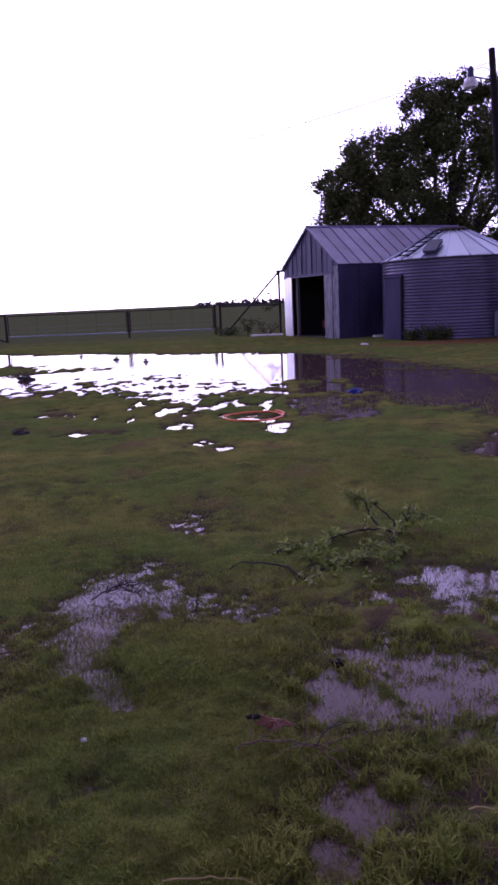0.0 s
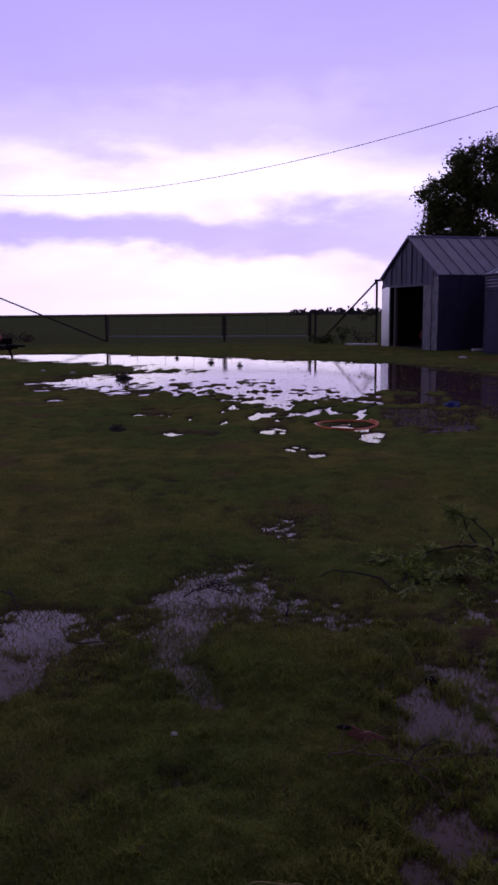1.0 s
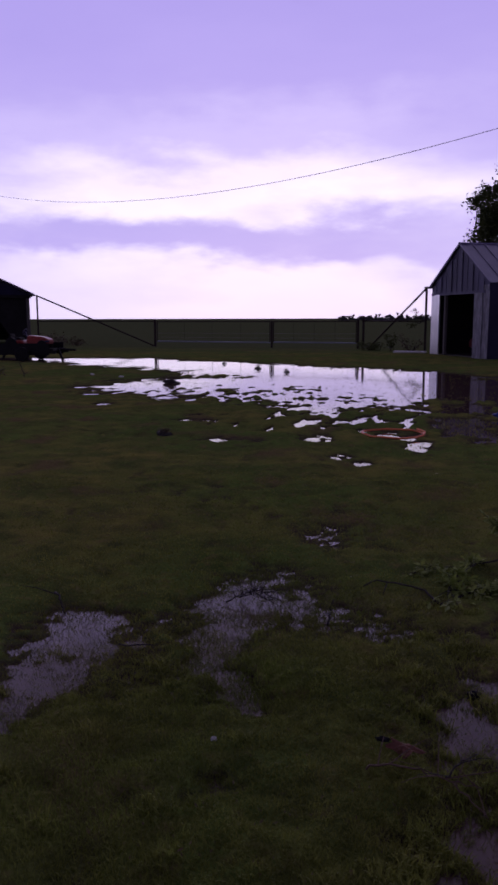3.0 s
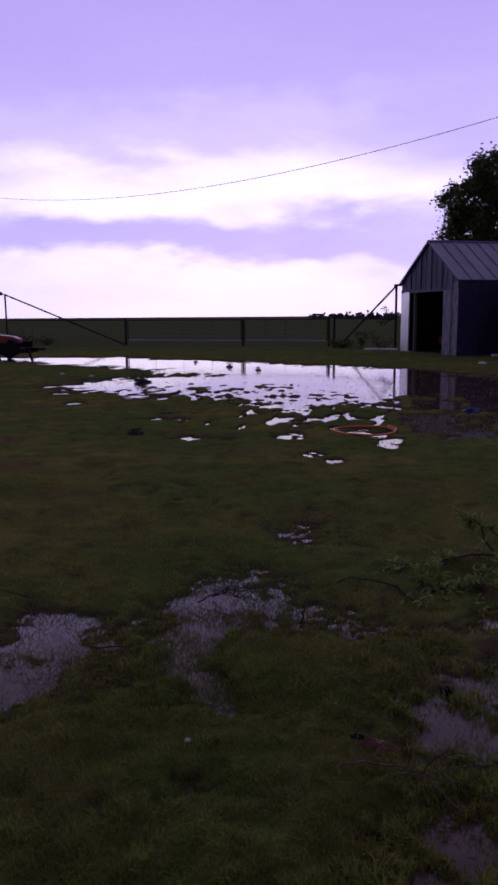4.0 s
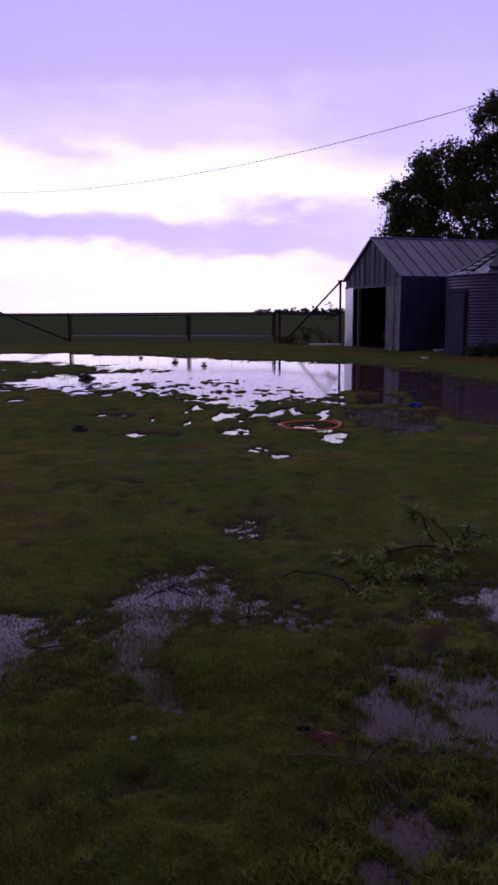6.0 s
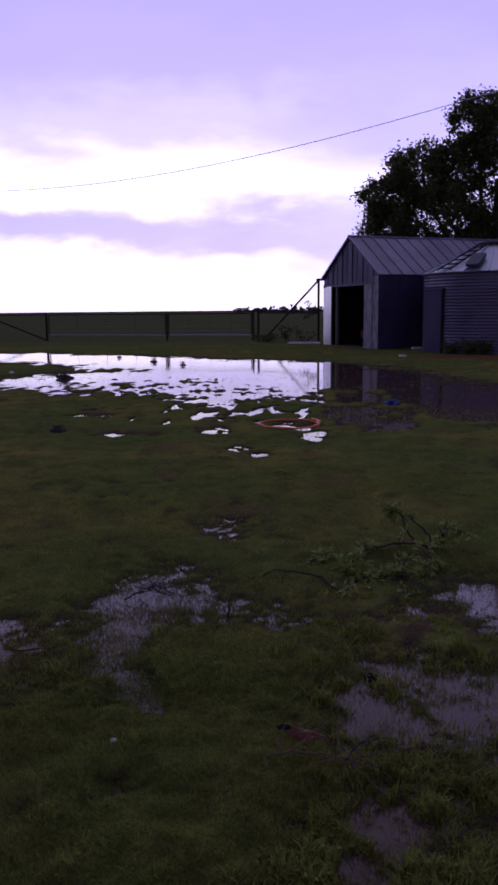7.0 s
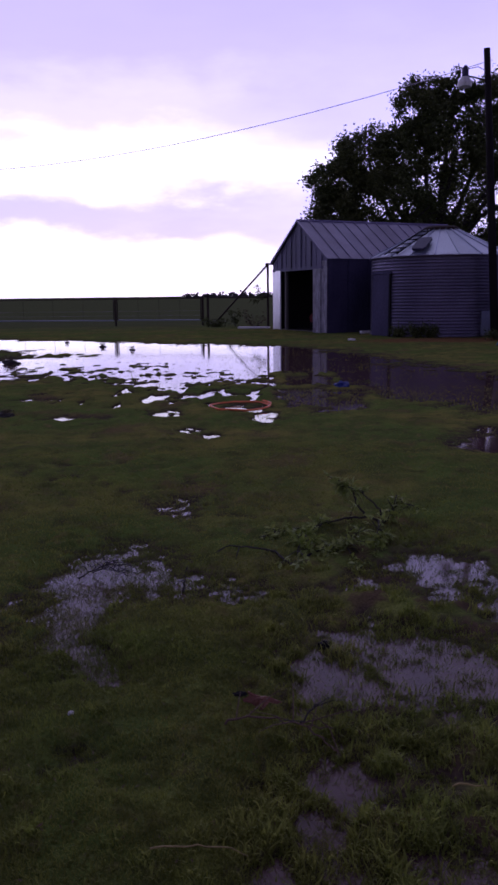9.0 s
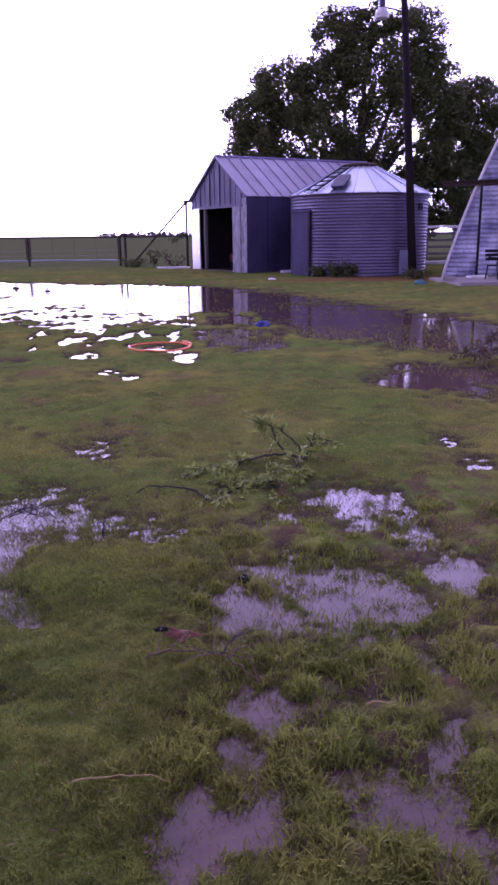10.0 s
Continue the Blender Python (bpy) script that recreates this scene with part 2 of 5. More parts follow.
def water_material():
    m = bpy.data.materials.new("muddy_flood_water")
    m.use_nodes = True
    n, l = m.node_tree.nodes, m.node_tree.links
    p = n["Principled BSDF"]
    p.inputs["Base Color"].default_value = (0.085, 0.06, 0.055, 1)
    p.inputs["Roughness"].default_value = 0.06
    p.inputs["IOR"].default_value = 1.33
    co = n.new("ShaderNodeNewGeometry")
    t = n.new("ShaderNodeTexNoise")
    t.inputs["Scale"].default_value = 5
    t.inputs["Detail"].default_value = 3
    l.new(co.outputs["Position"], t.inputs["Vector"])
    r = n.new("ShaderNodeValToRGB")
    ramp(r, [(0.3, (0.068, 0.040, 0.040)), (0.7, (0.125, 0.074, 0.070))], "LINEAR")
    l.new(t.outputs["Fac"], r.inputs[0])
    l.new(r.outputs[0], p.inputs["Base Color"])
    bp = n.new("ShaderNodeBump")
    bp.inputs["Strength"].default_value, bp.inputs["Distance"].default_value = 0.02, 0.004
    l.new(t.outputs["Fac"], bp.inputs["Height"])
    l.new(bp.outputs[0], p.inputs["Normal"])
    return m


M_GROUND, M_WATER = ground_material(), water_material()


# ---- mesh helpers ----
class Build:
    """Collects vertices and faces of one mesh."""

    def __init__(self):
        self.v, self.f = [], []

    def add(self, verts, faces):
        k = len(self.v)
        self.v += [tuple(p) for p in verts]
        self.f += [tuple(i + k for i in q) for q in faces]
        return self

    def box(self, x0, x1, y0, y1, z0, z1):
        return self.add([(x, y, z) for z in (z0, z1) for y in (y0, y1) for x in (x0, x1)],
                        [(0, 2, 3, 1), (4, 5, 7, 6), (0, 1, 5, 4), (1, 3, 7, 5), (3, 2, 6, 7), (2, 0, 4, 6)])

    def tube(self, pts, radii, seg=8, cap=True):
        pts = [Vector(p) for p in pts]
        if not hasattr(radii, "__len__"):
            radii = [radii] * len(pts)
        rings = []
        for i, p in enumerate(pts):
            d = (pts[min(i + 1, len(pts) - 1)] - pts[max(i - 1, 0)]).normalized()
            a = d.cross(Vector((0, 0, 1)) if abs(d.z) < 0.9 else Vector((1, 0, 0))).normalized()
            b = d.cross(a)
            rings.append([p + (a * math.cos(6.28319 * k / seg) + b * math.sin(6.28319 * k / seg)) * radii[i] for k in range(seg)])
        faces = [(i * seg + k, i * seg + (k + 1) % seg, (i + 1) * seg + (k + 1) % seg, (i + 1) * seg + k) for i in range(len(pts) - 1) for k in range(seg)]
        if cap:
            faces += [tuple(range(seg)), tuple((len(pts) - 1) * seg + k for k in reversed(range(seg)))]
        return self.add([p for r in rings for p in r], faces)

    def prism(self, outline, depth):
        """A closed outline of 3D points pushed along the vector depth."""
        o = [Vector(p) for p in outline]
        n = len(o)
        d = Vector(depth)
        return self.add(o + [p + d for p in o], [tuple(range(n)), tuple(reversed(range(n, 2 * n)))] + [(i, (i + 1) % n, n + (i + 1) % n, n + i) for i in range(n)])


def part(name, b, mat, parent=None, label="", smooth=False, bevel=0.0):
    me = bpy.data.meshes.new(name)
    me.from_pydata(b.v, [], b.f)
    bm = bmesh.new()
    bm.from_mesh(me)
    bmesh.ops.recalc_face_normals(bm, faces=bm.faces)
    if bevel:
        bmesh.ops.bevel(bm, geom=bm.edges[:], offset=bevel, segments=2, affect="EDGES", clamp_overlap=True)
    bm.to_mesh(me)
    bm.free()
    if smooth:
        me.polygons.foreach_set("use_smooth", [True] * len(me.polygons))
    me.materials.append(mat)
    ob = new(name, me)
    if parent:
        ob.parent = parent
    if label:
        tagged(ob, label)
    return ob


def thing(name, m, label, category, group="", kind=""):
    ob = new(name)
    ob.matrix_world = m
    return tagged(ob, label, category, group, kind)


def soup(name, verts, faces_n, mat, parent=None):
    """A mesh out of numpy arrays: verts (n, 3); faces (m, k) of one size."""
    me = bpy.data.meshes.new(name)
    k = faces_n.shape[1]
    me.vertices.add(len(verts))
    me.vertices.foreach_set("co", verts.astype(np.float32).ravel())
    me.loops.add(faces_n.size)
    me.loops.foreach_set("vertex_index", faces_n.astype(np.int32).ravel())
    me.polygons.add(len(faces_n))
    me.polygons.foreach_set("loop_start", np.arange(0, faces_n.size, k, dtype=np.int32))
    me.update(calc_edges=True)
    me.validate()
    me.materials.append(mat)
    ob = new(name, me)
    if parent:
        ob.parent = parent
    return ob


# ---- ground and flood water ----
def vnoise(x, y, size, seed):
    """Smooth value noise, 0 to 1."""
    x, y = np.asarray(x) / size + 1000.5 + seed * 17.3, np.asarray(y) / size + 1000.5 + seed * 9.1
    i, j = np.floor(x).astype(np.int64), np.floor(y).astype(np.int64)
    u, v = x - i, y - j
    u, v = u * u * (3 - 2 * u), v * v * (3 - 2 * v)

    def hsh(a, b):
        k = (a * 374761393 + b * 668265263 + seed * 974634) & 0x7FFFFFFF
        k = ((k ^ (k >> 13)) * 1274126177) & 0x7FFFFFFF
        return ((k ^ (k >> 16)) & 0xFFFF) / 65535.0

    return (hsh(i, j) * (1 - u) + hsh(i + 1, j) * u) * (1 - v) + (hsh(i, j + 1) * (1 - u) + hsh(i + 1, j + 1) * u) * v


POND = [(-20.5, 28.6), (-19.0, 30.6), (-13.4, 30.9), (-10.4, 31.0), (-6.1, 28.4), (-3.75, 26.9), (-1.65, 25.2), (0.75, 24.0), (2.3, 21.6), (3.4, 17.5), (4.45, 14.9), (5.6, 12.7), (8.2, 10.6),
        (7.0, 9.2), (3.9, 9.6), (3.2, 10.7), (2.56, 11.5), (2.1, 12.7), (1.6, 14.2), (0.9, 13.3), (0.35, 13.7), (-0.56, 14.5), (-1.3, 13.4), (-1.95, 13.7), (-2.3, 14.6),
        (-4.2, 15.3), (-6.2, 16.4), (-7.0, 18.1), (-6.5, 20.4), (-6.0, 22.0), (-7.1, 24.2), (-12.5, 26.9), (-15.5, 27.9)]
# small puddles: centre x, y, half width, half length, depth
YARD_PUDDLES = [
    (-1.16, 10.44, 0.22, 0.35, 0.06), (-0.71, 9.04, 0.13, 0.15, 0.05), (-0.46, 8.61, 0.1, 0.15, 0.05), (-1.53, 11.77, 0.17, 0.45, 0.05), (-0.9, 12.1, 0.2, 0.4, 0.05),
    (-3.24, 11.96, 0.3, 0.2, 0.042), (-2.26, 10.18, 0.4, 0.24, 0.028), (-5.73, 13.95, 0.2, 0.35, 0.05), (0.22, 9.95, 0.2, 0.4, 0.06), (-0.1, 10.8, 0.35, 0.4, 0.04),
    (3.0, 8.0, 0.75, 0.75, 0.05), (4.2, 7.8, 0.8, 0.7, 0.05),
]
# half-drowned grass: the same, with the depth as a share
GRASSY_PUDDLES = [
    (-1.74, 2.77, 0.15, 0.13, 0.9), (-1.68, 3.03, 0.17, 0.16, 1.0), (-1.68, 3.47, 0.2, 0.25, 1.0), (-1.71, 3.69, 0.24, 0.16, 0.9), (-1.34, 3.44, 0.12, 0.17, 0.65), (-1.27, 3.72, 0.13, 0.14, 0.6),
    (-1.2, 3.11, 0.13, 0.14, 0.6), (-0.86, 4.48, 0.18, 0.31, 0.75), (-0.91, 4.05, 0.21, 0.34, 1.0), (-0.96, 3.6, 0.15, 0.27, 1.0), (-0.92, 3.34, 0.14, 0.21, 0.9), (-0.77, 3.06, 0.13, 0.16, 0.85),
    (-0.66, 4.1, 0.17, 0.3, 0.7), (-0.41, 3.95, 0.16, 0.24, 0.65), (-0.04, 3.89, 0.14, 0.16, 0.68), (-0.64, 2.44, 0.06, 0.06, 0.7), (-0.68, 2.32, 0.05, 0.04, 0.7), (-0.52, 5.57, 0.2, 0.3, 0.57),
]
CLEAR_PUDDLES = [
    (1.1, 4.2, 0.2, 0.27, 0.9), (1.22, 3.63, 0.11, 0.18, 0.8), (1.27, 3.13, 0.1, 0.2, 0.9), (0.24, 2.92, 0.21, 0.29, 0.92), (0.42, 3.31, 0.19, 0.18, 0.78), (0.69, 3.18, 0.21, 0.18, 0.84),
    (0.71, 2.95, 0.26, 0.23, 1.0), (0.23, 2.22, 0.17, 0.15, 0.82), (0.16, 1.98, 0.06, 0.08, 0.88), (0.05, 1.71, 0.17, 0.15, 0.95), (0.24, 1.77, 0.09, 0.1, 0.7),
    (0.81, 2.01, 0.08, 0.11, 0.72), (0.66, 1.72, 0.16, 0.14, 0.88), (0.74, 1.54, 0.1, 0.09, 0.82), (2.09, 4.88, 0.15, 0.15, 0.74), (2.09, 5.45, 0.12, 0.15, 0.7), (0.59, 4.06, 0.14, 0.14, 0.66),
]


def soaked(x, y, pools):
    """How deep the lawn lies under the pools, 0 to 1, with frayed edges."""
    x, y = np.asarray(x, float), np.asarray(y, float)
    u = x + 0.16 * (vnoise(x, y, 0.22, 41) - 0.5) + 0.07 * (vnoise(x, y, 0.07, 42) - 0.5)
    v = y + 0.22 * (vnoise(x, y, 0.25, 43) - 0.5) + 0.10 * (vnoise(x, y, 0.08, 44) - 0.5)
    w = np.zeros(x.shape)
    for cx, cy, rx, ry, dep in pools:
        q = ((u - cx) / rx) ** 2 + ((v - cy) / ry) ** 2
        w = np.maximum(w, dep * np.exp(-0.30 * q ** 1.15))
    return w


def wet(x, y):
    """How far the ground sinks for ponds and puddles, in metres."""
    px, py = np.asarray(x, float), np.asarray(y, float)
    inside = np.zeros(px.shape, bool)
    best = np.full(px.shape, 1e9)
    for (ax, ay), (bx, by) in zip(POND, POND[1:] + POND[:1]):
        inside ^= ((ay > py) != (by > py)) & (px < (bx - ax) * (py - ay) / (by - ay + 1e-12) + ax)
        t = np.clip(((px - ax) * (bx - ax) + (py - ay) * (by - ay)) / ((bx - ax) ** 2 + (by - ay) ** 2), 0, 1)
        best = np.minimum(best, np.hypot(px - ax - t * (bx - ax), py - ay - t * (by - ay)))
    sd = np.where(inside, best, -best)
    w = 0.103 * np.clip(0.45 + sd / np.where(py > 14, 4.5, 2.2), 0, 1)
    # grassy shallows inside the pond
    shoal = np.exp(-((px + 3.0) / 2.6) ** 2 - ((py - 17.2) / 2.8) ** 2) + 0.9 * np.exp(-((px - 1.0) / 1.0) ** 2 - ((py - 15.5) / 2.2) ** 2) + 0.8 * np.exp(-((px + 4.6) / 2.6) ** 2 - ((py - 21.4) / 0.7) ** 2)
    w -= np.clip(shoal, 0, 1) * 0.080 * np.clip((0.5 * vnoise(px, py * 0.6, 0.24, 21) + 0.5 * vnoise(px, py * 0.6, 0.11, 22) - 0.46) * 4.5, 0, 1)
    # broken wet patches between the pond and the lawn
    strew = np.clip(1.2 - ((px + 1.3) / 2.4) ** 2 - ((py - 12.4) / 2.2) ** 2, 0, 1)
    w = np.maximum(w, 0.085 * strew * np.clip((0.6 * vnoise(px, py * 0.4, 0.20, 51) + 0.4 * vnoise(px, py * 0.4, 0.09, 52) - 0.52) * 5, 0, 1))
    grey = np.clip(1.3 - ((px - 1.1) / 0.75) ** 2 - ((py - 11.7) / 1.5) ** 2, 0, 1)
    w = np.maximum(w, 0.048 * np.clip(grey * 1.6, 0, 1) * (0.35 + 0.7 * vnoise(px, py * 0.5, 0.20, 53) + 0.6 * vnoise(px, py * 0.5, 0.09, 54)))
    for cx, cy, rx, ry, dep in YARD_PUDDLES:
        q = (((px - cx) / rx) ** 2 + ((py - cy) / ry) ** 2) * 1.4
        frayed = 0.55 + 0.72 * vnoise(px, py * 0.45, 0.11, 55) if cy > 8.5 else 1.0
        w = np.maximum(w, (dep * 0.8 + 0.024) * np.exp(-0.28 * q ** 1.2) * frayed)
    return w


def height(x, y):
    near = np.clip(1.3 - np.abs(y) / 60, 0.25, 1)
    h = 0.044 + near * (0.022 * (vnoise(x, y, 1.3, 1) - 0.5) + 0.030 * (vnoise(x, y, 0.45, 2) - 0.5) + 0.032 * (vnoise(x, y, 0.17, 3) - 0.5) + 0.026 * (vnoise(x, y, 0.075, 4) - 0.5))
    w = wet(x, y)
    # the pond's bed is evener than the lawn
    h = h - 0.45 * (h - 0.044) * np.clip((w - 0.05) / 0.04, 0, 1) * np.clip((y - 12) / 3, 0, 1)
    # the lawn's own shallow pools lie in smooth hollows
    lawn = np.maximum(soaked(x, y, GRASSY_PUDDLES), soaked(x, y, CLEAR_PUDDLES))
    # worn, trampled ground on the near side
    worn = np.clip((x - 0.05) / 0.35, 0, 1) * np.clip((5.2 - y) / 1.5, 0, 1) * np.clip((2.9 - x) / 0.8, 0, 1) * np.clip((y - 0.2) / 0.8, 0, 1)
    h = h - worn * (0.012 - 0.040 * (vnoise(x, y, 0.12, 7) - 0.5))
    fray = np.clip(lawn * 3, 0, 1) * (1 - 0.75 * np.clip(lawn - 0.6, 0, 0.4) / 0.4)
    h = h - 0.6 * (h - 0.044) * np.clip(lawn * 1.6, 0, 1) - 0.070 * lawn + fray * (0.022 * (vnoise(x, y, 0.05, 5) - 0.5) + 0.020 * (vnoise(x, y, 0.028, 6) - 0.5))
    return h - w + 0.04 * np.clip((np.hypot(x, y) - 26) / 20, 0, 1)


def graded(lo, hi, step, grow):
    out = [lo]
    while out[-1] < hi:
        out.append(out[-1] + max(step, grow * abs(out[-1])))
    return out


gy = np.array([-3000, -900, -300, -100, -40, -15, -6, -2, 0, 0.6] + graded(1.0, 40, 0.022, 0.0065) + graded(42, 4500, 2.0, 0.08))
half = graded(0.015, 16, 0.028, 0.018) + graded(17, 4500, 1.0, 0.10)
gx = np.array([-v for v in reversed(half)] + half)
GX, GY = np.meshgrid(gx, gy)
GZ = height(GX, GY)
GZ = np.where(np.hypot(GX, GY) > 60, 0.07, GZ)
nx, ny = len(gx), len(gy)
idx = np.arange(nx * ny).reshape(ny, nx)
quads = np.stack([idx[:-1, :-1], idx[:-1, 1:], idx[1:, 1:], idx[1:, :-1]], -1).reshape(-1, 4)
ground = soup("ground", np.stack([GX, GY, GZ], -1).reshape(-1, 3), quads, M_GROUND)
ground.data.polygons.foreach_set("use_smooth", [True] * len(ground.data.polygons))
tagged(ground, "waterlogged lawn with mud and worn patches running to a flat field", "ground", kind="structure")
water = part("water", Build().add([(-23, 0.3, 0), (12, 0.3, 0), (12, 33, 0), (-23, 33, 0)], [(0, 1, 2, 3)]), M_WATER)
tagged(water, "muddy rain water standing in pools on the lawn", "water", kind="structure")


# ---- tin shed ----
def tin_shed():
    L, W, EAVE, APEX = 7.7, 4.77, 3.02, 4.6
    shed = thing("tin_shed", pose(3.2, 31.2, 0, 0, 0, 25), "weathered tin shed with gable roof and open doorway", "shed")
    # mud colour here darkens the floor to stand for the shed's inner shade
    part("floor_slab", Build().box(0.02, L, 0.02, W - 0.02, 0.02, 0.09), M_MUD, shed)
    # side wall sheets
    n = 8
    for i in range(n):
        x0 = i * L / n
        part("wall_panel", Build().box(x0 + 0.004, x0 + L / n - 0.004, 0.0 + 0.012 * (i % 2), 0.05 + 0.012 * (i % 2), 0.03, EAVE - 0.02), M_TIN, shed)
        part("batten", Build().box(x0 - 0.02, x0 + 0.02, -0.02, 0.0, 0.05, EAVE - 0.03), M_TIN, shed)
    # rear and far walls near-black: the doorway's shade is put into their colour
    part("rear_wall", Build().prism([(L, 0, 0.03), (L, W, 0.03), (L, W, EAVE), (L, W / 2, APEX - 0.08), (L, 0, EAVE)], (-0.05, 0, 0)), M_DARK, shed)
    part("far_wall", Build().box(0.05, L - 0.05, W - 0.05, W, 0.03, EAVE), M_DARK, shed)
    # front: jamb sheets, door panel and gable sheets
    part("front_panel", Build().box(-0.02, 0.04, 0.0, 0.5, 0.03, EAVE - 0.1), M_FLAKE, shed)
    part("front_panel", Build().box(-0.05, 0.02, 0.46, 1.08, 0.03, 2.62), M_FLAKE, shed, "battered dark sheet with flaking paint")
    part("door_panel", Build().box(-0.04, 0.02, 4.0, 4.44, 0.05, 2.64), M_SHINY, shed, "bright bare tin sheet beside the doorway")
    part("door_panel", Build().box(-0.02, 0.04, 4.42, W, 0.03, 2.66), M_SHINY, shed, "bright bare tin sheet beside the doorway")
    part("door_header", Build().box(-0.03, 0.06, 0.3, W, 2.6, 2.72), M_TIN, shed)
    part("door_post", Build().box(0.04, 0.16, 3.6, 3.72, 0.05, 2.62), M_WOOD, shed)
    k = 11
    for i in range(k):
        y0, y1 = i * W / k, (i + 1) * W / k
        top = lambda y: EAVE + (APEX - EAVE) * (1 - abs(y - W / 2) / (W / 2)) - 0.04
        o = 0.02 * (i % 2)
        out = [(-o, y0 + 0.006, 2.68), (-o, y1 - 0.006, 2.68), (-o, y1 - 0.006, top(y1))]
        if y0 < W / 2 < y1:
            out.append((-o, W / 2, top(W / 2)))
        out.append((-o, y0 + 0.006, top(y0)))
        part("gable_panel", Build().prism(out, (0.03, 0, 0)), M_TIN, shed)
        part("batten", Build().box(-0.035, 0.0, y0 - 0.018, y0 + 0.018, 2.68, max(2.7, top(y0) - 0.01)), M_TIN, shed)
    # roof sheets on both slopes
    rise = APEX - EAVE
    m = 14
    for side in (0, 1):
        for i in range(m):
            x0, x1 = -0.08 + i * (L + 0.2) / m, -0.08 + (i + 1) * (L + 0.2) / m
            ye, yr = (-0.12, W / 2) if side == 0 else (W + 0.08, W / 2)
            ze = EAVE - (0.12 if side == 0 else 0.08) * rise / (W / 2) + 0.03
            b = Build().prism([(x0 + 0.004, ye, ze), (x1 - 0.004, ye, ze), (x1 - 0.004, yr, APEX + 0.03), (x0 + 0.004, yr, APEX + 0.03)], (0, 0, 0.018))
            b.prism([(x0 - 0.02, ye, ze + 0.018), (x0 + 0.02, ye, ze + 0.018), (x0 + 0.02, yr, APEX + 0.048), (x0 - 0.02, yr, APEX + 0.048)], (0, 0, 0.035))
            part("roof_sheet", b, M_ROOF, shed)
    part("ridge_cap", Build().tube([(-0.1, W / 2, APEX + 0.05), (L + 0.17, W / 2, APEX + 0.05)], 0.06, 6), M_ROOF, shed)
    part("barge_board", Build().prism([(-0.1, -0.12, EAVE - 0.13), (-0.1, W / 2, APEX - 0.02), (-0.1, W / 2, APEX + 0.06), (-0.1, -0.12, EAVE - 0.05)], (0.03, 0, 0)), M_TIN, shed)
    part("barge_board", Build().prism([(-0.1, W + 0.08, EAVE - 0.1), (-0.1, W / 2, APEX - 0.02), (-0.1, W / 2, APEX + 0.06), (-0.1, W + 0.08, EAVE - 0.02)], (0.03, 0, 0)), M_TIN, shed)


tin_shed()


